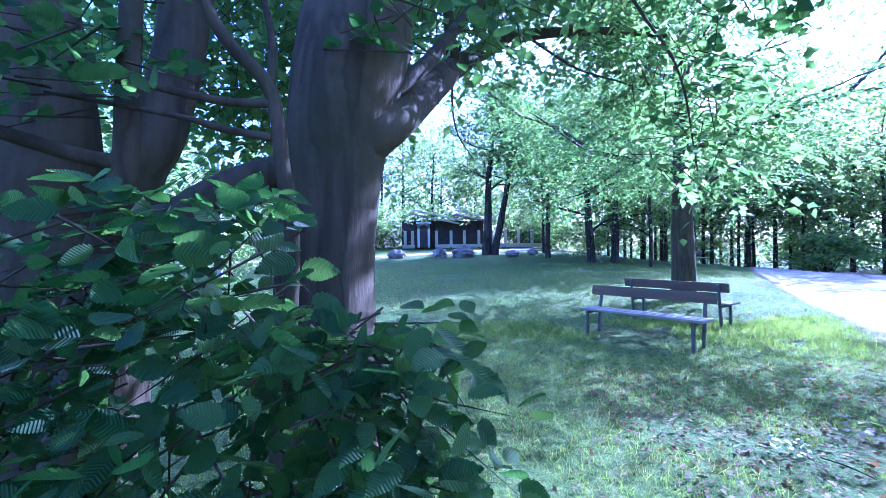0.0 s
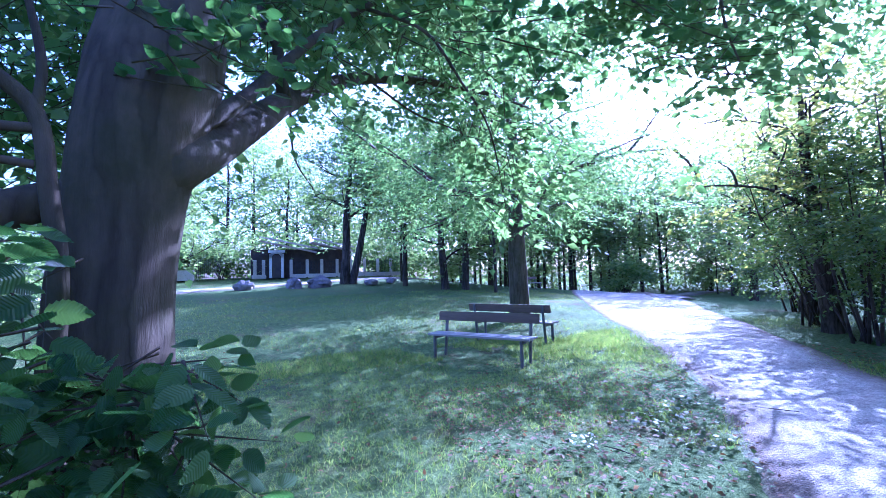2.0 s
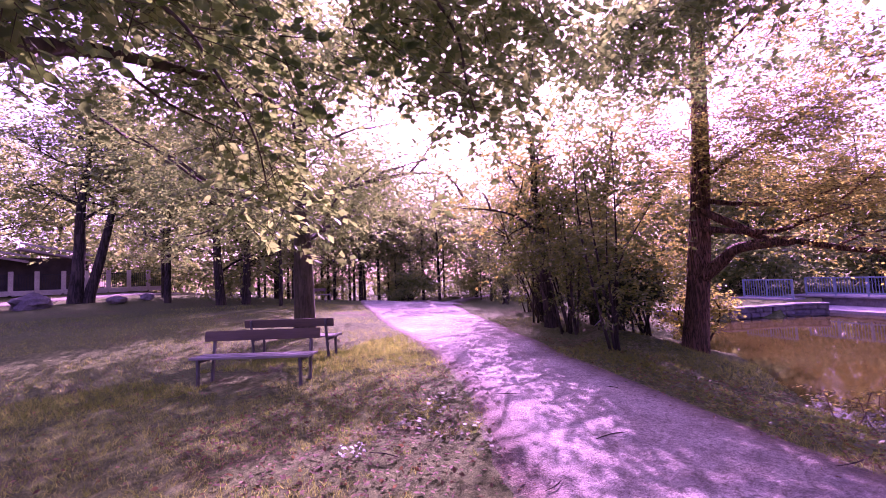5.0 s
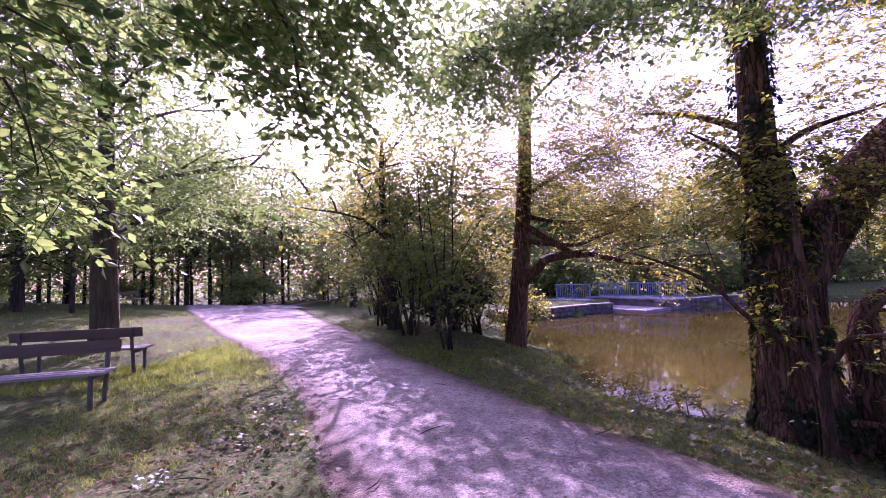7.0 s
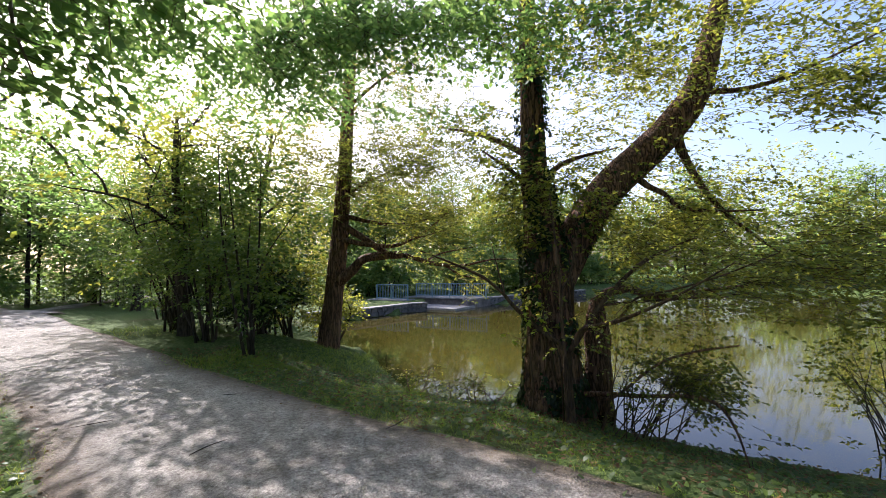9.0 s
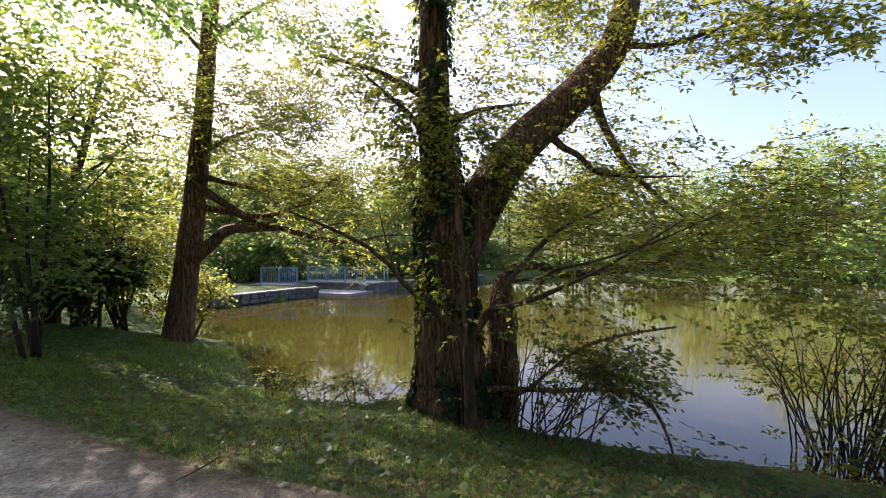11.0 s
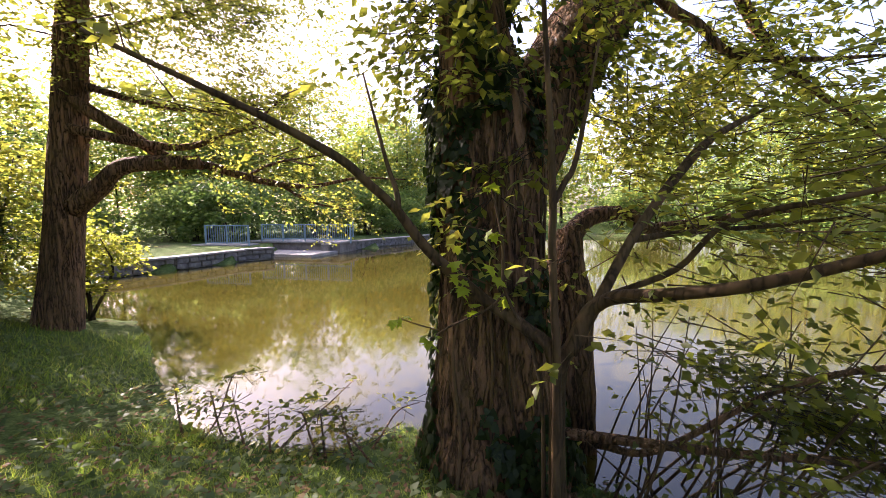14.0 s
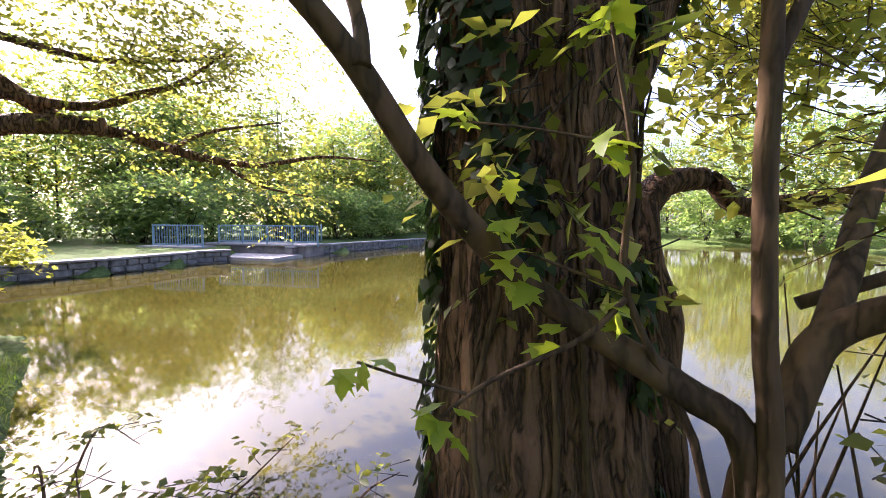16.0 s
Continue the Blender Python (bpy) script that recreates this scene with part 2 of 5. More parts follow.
def mesh_of(name, verts, faces, mat, smooth=True):
    me = bpy.data.meshes.new(name)
    me.from_pydata([tuple(v) for v in verts], [], [tuple(f) for f in faces])
    if mat:
        me.materials.append(mat)
    if smooth:
        me.polygons.foreach_set("use_smooth", [True] * len(me.polygons))
    me.update()
    return me


def part(name, data, mat=None, parent=None, label=""):
    """Links a mesh (or a bmesh) as one object under its thing."""
    if isinstance(data, bmesh.types.BMesh):
        bm, data = data, bpy.data.meshes.new(name)
        bm.to_mesh(data)
        bm.free()
    if mat and not data.materials:
        data.materials.append(mat)
    ob = new(name, data)
    if parent:
        ob.parent = parent
    if label:
        ob["label"] = label
    return ob


def thing(name, at, label, category, group="", rz=0.0, kind=""):
    ob = new(name)
    ob.matrix_basis = pose(*at, 0, 0, rz)
    return tagged(ob, label, category, group, kind)


def bm_box(bm, size, m=None, bevel=0.0):
    r = bmesh.ops.create_cube(bm, size=1.0)
    bmesh.ops.scale(bm, vec=size, verts=r["verts"])
    if bevel:
        es = {e for v in r["verts"] for e in v.link_edges}
        vs = bmesh.ops.bevel(bm, geom=list(es), offset=bevel, segments=2, affect="EDGES")["verts"]
        vs = list({*vs, *[v for v in r["verts"] if v.is_valid]})
    else:
        vs = r["verts"]
    if m is not None:
        bmesh.ops.transform(bm, matrix=m, verts=vs)


def box(size, m=None, bevel=0.0):
    bm = bmesh.new()
    bm_box(bm, size, m, bevel)
    return bm


def spline(pts, n):
    """Points and radii along a smooth curve through rows of x, y, z, r."""
    p = np.array(pts, float)
    p = np.vstack([2 * p[0] - p[1], p, 2 * p[-1] - p[-2]])
    out = []
    for i in range(1, len(p) - 2):
        for u in np.linspace(0, 1, n, endpoint=False):
            a, b, c, d = p[i - 1:i + 3]
            out.append(0.5 * (2 * b + (c - a) * u + (2 * a - 5 * b + 4 * c - d) * u * u + (3 * b - a - 3 * c + d) * u ** 3))
    out.append(p[-2])
    out = np.array(out)
    out[:, 3] = np.maximum(out[:, 3], 0.002)
    return out


def tube_arrays(rows, sides=8, rough=0.0, base=0, seed=0.0, furrow=0.0):
    rows = np.asarray(rows, float)
    c, r = rows[:, :3], rows[:, 3]
    tang = np.gradient(c, axis=0)
    tang /= np.linalg.norm(tang, axis=1)[:, None] + 1e-9
    ref = np.array([0.0, 1.0, 0.05]) if abs(tang[0, 2]) > 0.6 else np.array([0.02, 0.0, 1.0])
    u = np.cross(tang, ref)
    u /= np.linalg.norm(u, axis=1)[:, None] + 1e-9
    w = np.cross(tang, u)
    an = np.linspace(0, 2 * np.pi, sides, endpoint=False)
    k = np.ones((len(c), sides))
    if rough:
        for i in range(len(c)):
            for j in range(sides):
                q = Vector((math.cos(an[j]) * 1.7 + seed, math.sin(an[j]) * 1.7, float(c[i, 2]) * 0.9 + float(c[i, 0]) * 0.4))
                k[i, j] = 1 + rough * (noise.noise(q) + 0.5 * noise.noise(q * 3.1))
                if furrow:
                    w2 = 0.25 * noise.noise(q * 2.0)
                    s2 = Vector((math.cos(an[j] + w2) * 8.5, math.sin(an[j] + w2) * 8.5, float(c[i, 2]) * 2.2))
                    k[i, j] += furrow * (0.6 - 2.4 * abs(noise.noise(s2)))
    v = c[:, None, :] + (r[:, None] * k)[:, :, None] * (np.cos(an)[None, :, None] * u[:, None, :] + np.sin(an)[None, :, None] * w[:, None, :])
    v = v.reshape(-1, 3)
    f = []
    for i in range(len(c) - 1):
        for j in range(sides):
            j2 = (j + 1) % sides
            f.append((base + i * sides + j, base + i * sides + j2, base + (i + 1) * sides + j2, base + (i + 1) * sides + j))
    f.append(tuple(base + (len(c) - 1) * sides + j for j in range(sides)))
    f.append(tuple(base + sides - 1 - j for j in range(sides)))
    return v, f


def tubes(name, list_of_rows, mat, sides=8, rough=0.0, n=4, furrow=0.0):
    vs, fs, base = [], [], 0
    for k, rows in enumerate(list_of_rows):
        v, f = tube_arrays(spline(rows, n) if n else rows, sides, rough, base, k * 3.7, furrow)
        vs.append(v)
        fs += f
        base += len(v)
    return mesh_of(name, np.vstack(vs), fs, mat)


# leaf outlines: x across, y along, z out of the plane, faces, and uv from x and y


def toothed(n=9):
    """An ovate leaf with a pointed tip, a toothed edge and a fold along its midrib."""
    v, f = [(0, 0, 0)], []
    for k in range(1, n + 1):
        y = k / n
        w = 0.33 * math.sin(math.pi * y ** 0.78) ** 0.85 if k < n else 0.0
        v += [(w, y - 0.05, 0.16 * w), (w * 0.9, y + 0.015, 0.13 * w), (-w, y - 0.05, 0.16 * w), (-w * 0.9, y + 0.015, 0.13 * w), (0, y, -0.05 * y * y)]
    for k in range(n):
        a, b = 5 * k, 5 * k + 5
        f += [(a, b - 4, b - 3, b)] if k == 0 else [(a, a - 3, b - 4, b - 3, b)]
        f += [(a, b, b - 1, b - 2)] if k == 0 else [(a, b, b - 1, b - 2, a - 1)]
    return v, f


FINE = toothed()
PLAIN = ([(0, 0, 0), (0.3, 0.42, 0.08), (0, 1, -0.04), (-0.3, 0.42, 0.08)], [(0, 1, 2), (0, 2, 3)])
LOBED = ([(0, 0, 0), (0.42, 0.02, 0.03), (0.3, 0.25, 0.0), (0.62, 0.5, -0.08), (0.26, 0.55, 0.02), (0.2, 0.78, 0.0), (0, 1.05, -0.12), (-0.2, 0.78, 0.0), (-0.26, 0.55, 0.02),
          (-0.62, 0.5, -0.08), (-0.3, 0.25, 0.0), (-0.42, 0.02, 0.03), (0, 0.5, 0.05)],
         [(0, 1, 2, 12), (2, 3, 4, 12), (4, 5, 6, 12), (12, 6, 7, 8), (12, 8, 9, 10), (12, 10, 11, 0)])
IVY = ([(0, 0, 0), (0.45, 0.1, 0.04), (0.3, 0.5, 0.02), (0, 1, -0.06), (-0.3, 0.5, 0.02), (-0.45, 0.1, 0.04), (0, 0.45, 0.06)],
       [(0, 1, 2, 6), (6, 2, 3), (6, 3, 4), (0, 6, 4, 5)])
BLADE = ([(-0.035, 0, 0), (0.035, 0, 0), (0.02, 0.6, 0.08), (0.0, 1, 0.3), (-0.02, 0.6, 0.08)], [(0, 1, 2, 4), (4, 2, 3)])


def leaves(name, pos, along, up, size, shape, mat, uv=False):
    """One mesh of many leaves, each at pos, pointing along, its face turned to up."""
    tv = np.array(shape[0])
    along = along / (np.linalg.norm(along, axis=1)[:, None] + 1e-9)
    side = np.cross(along, up)
    side /= np.linalg.norm(side, axis=1)[:, None] + 1e-9
    nrm = np.cross(side, along)
    v = pos[:, None, :] + size[:, None, None] * (tv[None, :, 0:1] * side[:, None, :] + tv[None, :, 1:2] * along[:, None, :] + tv[None, :, 2:3] * nrm[:, None, :])
    nv, n = len(tv), len(pos)
    me = bpy.data.meshes.new(name)
    lens = np.array([len(f) for f in shape[1]])
    flat = np.concatenate([np.array(f) for f in shape[1]])
    loops = (flat[None, :] + (np.arange(n) * nv)[:, None]).ravel()
    me.vertices.add(n * nv)
    me.vertices.foreach_set("co", v.astype(np.float32).ravel())
    me.loops.add(len(loops))
    me.loops.foreach_set("vertex_index", loops.astype(np.int32))
    starts = np.concatenate([[0], np.cumsum(np.tile(lens, n))[:-1]])
    me.polygons.add(n * len(lens))
    me.polygons.foreach_set("loop_start", starts.astype(np.int32))
    if uv:
        lay = me.uv_layers.new(name="UVMap")
        t = np.stack([tv[flat, 0], tv[flat, 1] * 4 + np.abs(tv[flat, 0]) * -2.0], axis=1)
        lay.data.foreach_set("uv", np.tile(t, (n, 1)).astype(np.float32).ravel())
    me.materials.append(mat)
    me.update(calc_edges=True)
    me.validate()
    return me


def unit(v):
    return v / (np.linalg.norm(v, axis=1)[:, None] + 1e-9)


def sprays(anchor, heading, length, per, size, droop=0.15, flat=0.45, rng=R):
    """Leaves set alternately along short twigs; returns leaf arrays and the twigs' ends."""
    n = len(anchor)
    h = unit(heading)
    i = (np.arange(per) + 0.6) / per
    pos = anchor[:, None, :] + h[:, None, :] * (length[:, None, None] * i[None, :, None])
    pos[:, :, 2] -= droop * length[:, None] * i[None, :] ** 2
    side = unit(np.cross(h, np.array([0.0, 0.0, 1.0])) + 1e-4)
    sgn = np.where(np.arange(per) % 2 == 0, 1.0, -1.0)
    along = h[:, None, :] * 0.65 + side[:, None, :] * sgn[None, :, None] * 0.75 + rng.normal(0, 0.28, (n, per, 3))
    along[:, :, 2] -= 0.25
    up = np.array([0.0, 0.0, 1.0]) + rng.normal(0, flat, (n, per, 3))
    sz = size * rng.uniform(0.65, 1.15, (n, per))
    pos += rng.normal(0, 0.15 * size, pos.shape)
    ends = anchor + h * length[:, None]
    ends[:, 2] -= droop * length
    return pos.reshape(-1, 3), along.reshape(-1, 3), up.reshape(-1, 3), sz.ravel(), ends


def twig_mesh(name, a, b, r, mat):
    """Thin three-sided twigs from a to b."""
    d = unit(b - a)
    s = unit(np.cross(d, np.array([0.3, 0.2, 1.0])))
    t = np.cross(d, s)
    vs = []
    for k in range(3):
        an = k * 2.0944
        vs.append(a + r * (math.cos(an) * s + math.sin(an) * t))
    vs.append(b)
    v = np.stack(vs, axis=1).reshape(-1, 3)
    base = (np.arange(len(a)) * 4)[:, None]
    f = np.concatenate([base + np.array(q) for q in ([0, 1, 3], [1, 2, 3], [2, 0, 3])])
    return mesh_of(name, v, f.tolist(), mat)


def blob(count, centre, radii, rng=R, hollow=0.55, gap=0.9, gap_cut=-0.12):
    """Anchors inside an ellipsoid, thinner within, with gaps where a noise is low."""
    out = []
    c, rd = np.array(centre, float), np.array(radii, float)
    while len(out) < count:
        d = rng.normal(size=(count, 3))
        d /= np.linalg.norm(d, axis=1)[:, None]
        q = c + d * (hollow + (1 - hollow) * rng.uniform(size=(count, 1))) ** 0.8 * rd
        out += [p for p in q if noise.noise(Vector(p) * gap) > gap_cut]
    return np.array(out[:count])


def crown(parent, anchors, centre, mat, size, per=7, length=0.5, shape=PLAIN, twigs=None, droop=0.15, name="crown", uv=False, out=0.6, flat=0.45, rng=R):
    """A crown of leafy sprays at the anchors, turned outwards from the centre."""
    h = unit(anchors - np.array(centre)) * out + rng.normal(0, 0.5, anchors.shape)
    h[:, 2] *= 0.35
    L = length * rng.uniform(0.6, 1.3, len(anchors))
    p, al, up, sz, ends = sprays(anchors, h, L, per, size, droop, flat, rng)
    ob = part(name, leaves(name, p, al, up, sz, shape, mat, uv), None, parent)
    ob["kind"] = "stuff"
    if twigs:
        tw = part("twig_spray", twig_mesh("twig_spray", anchors - unit(h) * L[:, None] * 0.4, ends, 0.004 if size < 0.1 else 0.008, twigs), None, parent)
        tw["kind"] = "stuff"
    return ob


def sunlit_gap(a, at=(0.0, 0.0, 0.0), spot=(2.1, 2.2), size=(1.9, 1.5), keep=0.12):
    """Thins the sprays of a crown that stand between the sun and the open spot of the lawn."""
    w = a + np.array(at)
    g = w[:, :2] - (w[:, 2:3] / sdir.z) * np.array([sdir.x, sdir.y])
    hit = np.hypot((g[:, 0] - spot[0]) / size[0], (g[:, 1] - spot[1]) / size[1]) < 1
    return a[~hit | (np.random.default_rng(19).uniform(size=len(a)) < keep)]


def along_rows(rows, count, spread, rng=R, start=0.25):
    """Anchors strewn round a branch."""
    s = spline(rows, 8)[:, :3]
    k = (start + (1 - start) * rng.uniform(size=count)) * (len(s) - 1.001)
    i = k.astype(int)
    return s[i] + (s[i + 1] - s[i]) * (k - i)[:, None] + rng.normal(0, spread, (count, 3))


def smooth(a, b, v):
    t = np.clip((v - a) / (b - a), 0, 1)
    return t * t * (3 - 2 * t)


# ---- lie of the land ----
WATER = -0.72
SHORE = [(1.0, -12), (3.2, -7.5), (4.7, -5.6), (5.5, -4.3), (6.2, -3.5), (7.3, -2.75), (7.7, -2.2), (7.5, -1.6), (7.95, -1.0), (8.6, -0.3), (9.35, 0.0), (10.6, 0.5), (12.0, 0.85), (13.2, 1.4), (14.0, 2.5), (15.5, 3.4), (20.5, 4.4),
         (21.4, 2.6), (23.9, 0.6), (24.5, -0.2), (27.5, -0.6), (26.3, -3.2), (29.6, -5.8), (36, -13.7), (37, -22), (32, -30), (22, -36), (10, -33), (2, -22)]
SH = np.array(SHORE, float)


def shore_distance(x, y):
    """Distance to the pond's edge; below nought on the water."""
    a, b = SH, np.roll(SH, -1, axis=0)
    best = np.full(x.shape, 1e9)
    inside = np.zeros(x.shape, bool)
    for (ax, ay), (bx, by) in zip(a, b):
        dx, dy = bx - ax, by - ay
        t = np.clip(((x - ax) * dx + (y - ay) * dy) / (dx * dx + dy * dy), 0, 1)
        best = np.minimum(best, np.hypot(x - ax - t * dx, y - ay - t * dy))
        cross = ((ay > y) != (by > y)) & (x < (bx - ax) * (y - ay) / (by - ay + 1e-12) + ax)
        inside ^= cross
    return np.where(inside, -best, best)


def land(x, y):
    x, y = np.asarray(x, float), np.asarray(y, float)
    north = 0.058 * np.maximum(y - 10, 0) * smooth(26, 6, x)
    north = np.minimum(north, 1.9) * smooth(0, 1, (y - 9) / 6)
    d = shore_distance(x, y)
    bank = np.where(d > 0, -0.69 * (1 - smooth(-0.2, 3.4, d)) ** 1.2, -0.69 - 0.55 * smooth(0, 0.5, -d))
    quay = smooth(19, 22, x) * smooth(-16, -8, y)
    bank = np.where((d > 0) & (quay > 0), bank * (1 - quay) + quay * -0.28, bank)
    rip = 0.03 * np.sin(x * 1.3 + 0.7 * y) * np.sin(y * 0.9 - 0.4 * x) * smooth(4, 9, np.hypot(x, y))
    return north + bank + rip


def land1(x, y):
    return float(land(np.array([x]), np.array([y]))[0])


def build_ground():
    def axis(lo, hi):
        fine = np.arange(lo, hi, 0.17)
        left = lo - np.cumsum(np.geomspace(0.4, 160, 26))[::-1]
        right = hi + np.cumsum(np.geomspace(0.4, 160, 26))
        return np.concatenate([left, fine, right])
    xs, ys = axis(-5, 15), axis(-8, 15)
    X, Y = np.meshgrid(xs, ys, indexing="ij")
    Z = land(X, Y)
    Z = Z + 0.012 * np.random.default_rng(3).normal(size=Z.shape) * (np.hypot(X - 3, Y - 2) < 14)
    v = np.stack([X, Y, Z], -1).reshape(-1, 3)
    ny = len(ys)
    f = [(i * ny + j, (i + 1) * ny + j, (i + 1) * ny + j + 1, i * ny + j + 1) for i in range(len(xs) - 1) for j in range(ny - 1)]
    tagged(part("ground", mesh_of("ground", v, f, M["soil"])), "short park turf with bare and leaf-strewn patches", "ground", kind="structure")


build_ground()

PATH_LEFT = [(-6, -9), (-2.2, -4.6), (0.7, -1.9), (1.7, -0.2), (2.8, 1.45), (4.75, 3.4), (6.4, 5.5), (9.8, 10.8), (14, 17.7), (19.3, 25), (25, 33)]
PATH_RIGHT = [(-1.5, -9), (1.2, -5), (3.3, -2.5), (4.1, -1.6), (4.95, -0.35), (6.15, 1.1), (7.6, 3.0), (9.5, 5.0), (13.3, 9.3), (17.5, 14.1), (27, 25)]


def strip(name, left, right, mat, label, lift=0.015, across=36):
    a = spline([(x, y, 0, 0) for x, y in left], 20)
    b = spline([(x, y, 0, 0) for x, y in right], 20)
    n = min(len(a), len(b))
    v, f, rim = [], [], []
    for i in range(n):
        wide = float(np.linalg.norm(a[i, :2] - b[i, :2]))
        for j in range(across + 1):
            t = j / across
            x, y = (a[i] * (1 - t) + b[i] * t)[:2]
            edge = min(t, 1 - t) * wide
            v.append((x, y, lift * min(1.0, edge / 0.25) + 0.02 * math.sin(math.pi * t) - (0.03 if j in (0, across) else 0)))
            rim.append(min(1.0, edge / 1.2))
    v = np.array(v)
    v[:, 2] += land(v[:, 0], v[:, 1])
    w = across + 1
    f = [(i * w + j, i * w + j + 1, (i + 1) * w + j + 1, (i + 1) * w + j) for i in range(n - 1) for j in range(across)]
    me = mesh_of(name, v, f, mat)
    me.attributes.new("rim", "FLOAT", "POINT").data.foreach_set("value", np.array(rim, np.float32))
    return tagged(part(name, me), label, "path", kind="structure")


strip("path", PATH_LEFT, PATH_RIGHT, M["gravel"], "pale trodden gravel path beside the pond", lift=0.03)
strip("path_branch", [(16.5, 15.5), (22, 20.5), (34, 24.5), (48, 27)], [(18, 14), (23, 18.8), (34, 22.6), (48, 25)], M["gravel"], "narrow pale gravel side path into the wood", lift=0.05)
strip("road", [(-40, 20), (-12, 24), (-3, 27.5), (6, 33), (20, 39), (40, 42)], [(-40, 22.5), (-12, 26.5), (-3, 30), (6, 35.5), (20, 41.5), (40, 44.5)], M["gravel"], "pale gravel drive before the low building", lift=0.06)

wv = np.array([(-4, -45, WATER), (60, -45, WATER), (60, 12, WATER), (-4, 12, WATER)], float)
tagged(part("water", mesh_of("water", wv, [(0, 1, 2, 3)], M["water"])), "still olive-brown pond water mirroring the trees", "water", kind="structure")

# ---- trees ----


def branch_out(rng, p, d, length, r, level, rows_out, tips):
    """A branch that bends and forks; keeps its rows and the places where leaves hang."""
    pts, q, h = [(*p, r)], np.array(p, float), np.array(d, float)
    for i in range(4):
        h = h + rng.normal(0, 0.16, 3) + np.array([0, 0, 0.05])
        h /= np.linalg.norm(h)
        q = q + h * length / 4
        pts.append((*q, r * (1 - 0.2 * (i + 1)) + 0.004))
        if level > 0:
            k = np.cross(h, rng.normal(size=3))
            branch_out(rng, q, unit((h * 0.7 + k / (np.linalg.norm(k) + 1e-6) * 0.8)[None])[0], length * 0.55, r * 0.5, level - 1, rows_out, tips)
        else:
            tips.append(q.copy())
    rows_out.append(pts)
    tips.append(q.copy())


def wood_tree(at, height, radius, bare, spread, seed, leaf_size=0.2, per=6, jitter=0.55, more=2, mat="leaf_far", label="", group="", lean=(0, 0), bark_mat="bark_far", name="tree", limbs_n=9, low=0.35):
    """A whole tree grown from a seed: trunk, limbs and a crown of sprays."""
    rng = np.random.default_rng(seed)
    t = thing(name, at, label, "tree", group)
    top = np.array([lean[0], lean[1], height])
    trunk = [(0, 0, -0.3, radius * 1.35), (0.0, 0.0, 0.25, radius * 1.05)]
    for k in (0.25, 0.5, 0.75, 1.0):
        w = top * k + np.array([*rng.normal(0, 0.12 * k, 2), 0])
        trunk.append((*w, radius * (1 - 0.85 * k) + 0.01))
    part("trunk", tubes("trunk", [trunk], M[bark_mat], 9, 0.12), None, t)
    rows, tips = [], []
    for i in range(limbs_n):
        k = bare / height + (1 - bare / height) * (i / limbs_n) ** 0.9
        an = i * 2.4 + rng.uniform(0, 0.8)
        d = np.array([math.cos(an), math.sin(an), low + 0.5 * k])
        rows = []
        branch_out(rng, top * k, d / np.linalg.norm(d), spread * (1.15 - 0.75 * k), radius * 0.42 * (1.1 - 0.7 * k), 1, rows, tips)
        part("limb", tubes("limb", rows, M[bark_mat], 3, 0, 2), None, t)
    tips = np.array(tips)
    a = np.repeat(tips, more, axis=0) + rng.normal(0, jitter, (len(tips) * more, 3))
    if name != "tree":
        a = sunlit_gap(a, at)
    crown(t, a, (0, 0, height * 0.55), M[mat], leaf_size, per, leaf_size * 4.0, rng=rng)
    return t


def place(proto, x, y, s, rz, dz=0.0):
    return copy_thing(proto, pose(x, y, land1(x, y) + dz, 0, 0, rz) @ Matrix.Scale(s, 4))


# the wood: five trees grown once, then set many times
WOOD = "trees of the surrounding wood"
PROTO = []
for k, (h, r, bare, spread) in enumerate([(11.5, 0.16, 2.6, 4.2), (10.0, 0.13, 2.2, 3.8), (12.5, 0.2, 3.2, 4.6), (8.5, 0.10, 1.6, 3.3), (13.5, 0.22, 3.6, 5.0)]):
    x, y = [(21, 27), (27, 24), (24, 31), (31, 27), (17, 33)][k]
    PROTO.append(wood_tree((x, y, land1(x, y)), h, r, bare, spread, 40 + k, 0.34, 6, 0.62, 3, label="slender woodland tree in fresh green spring leaf", group=WOOD))


def shrub(at, height, spread, stems, seed, mat="leaf_pond", leaf_size=0.12, count=500, per=6, label="leafy green shrub on the bank", dense=0.9, name="shrub", group="", thick=0.035):
    rng = np.random.default_rng(seed)
    t = thing(name, at, label, "shrub", group)
    rows = []
    for i in range(stems):
        an = rng.uniform(0, 6.28)
        e = np.array([math.cos(an) * spread * rng.uniform(0.3, 0.9), math.sin(an) * spread * rng.uniform(0.3, 0.9), height * rng.uniform(0.6, 0.95)])
        b = np.array([*rng.normal(0, 0.12, 2), -0.1])
        mid = b * 0.5 + e * 0.5 + np.array([*rng.normal(0, 0.15, 2), 0.2])
        part("stem", tubes("stem", [[(*b, thick), (*mid, thick * 0.65), (*e, thick * 0.2)]], M["bark_far"], 5, 0, 3), None, t)
    a = blob(count, (0, 0, height * 0.6), (spread, spread, height * 0.45), rng, 0.35, dense, -0.02)
    a[:, 2] = np.maximum(a[:, 2], 0.05)
    crown(t, a, (0, 0, height * 0.4), M[mat], leaf_size, per, leaf_size * 4, flat=0.9, rng=rng)
    return t


UNDER = [shrub((22, 22.5, land1(22, 22.5)), 2.4, 1.7, 6, 5, "leaf_far", 0.3, 300, 6, "low leafy undergrowth at the edge of the wood", group="undergrowth"),
         shrub((30, 20.5, land1(30, 20.5)), 3.4, 2.2, 7, 6, "leaf_far", 0.3, 360, 6, "low leafy undergrowth at the edge of the wood", group="undergrowth")]
rngw = np.random.default_rng(21)


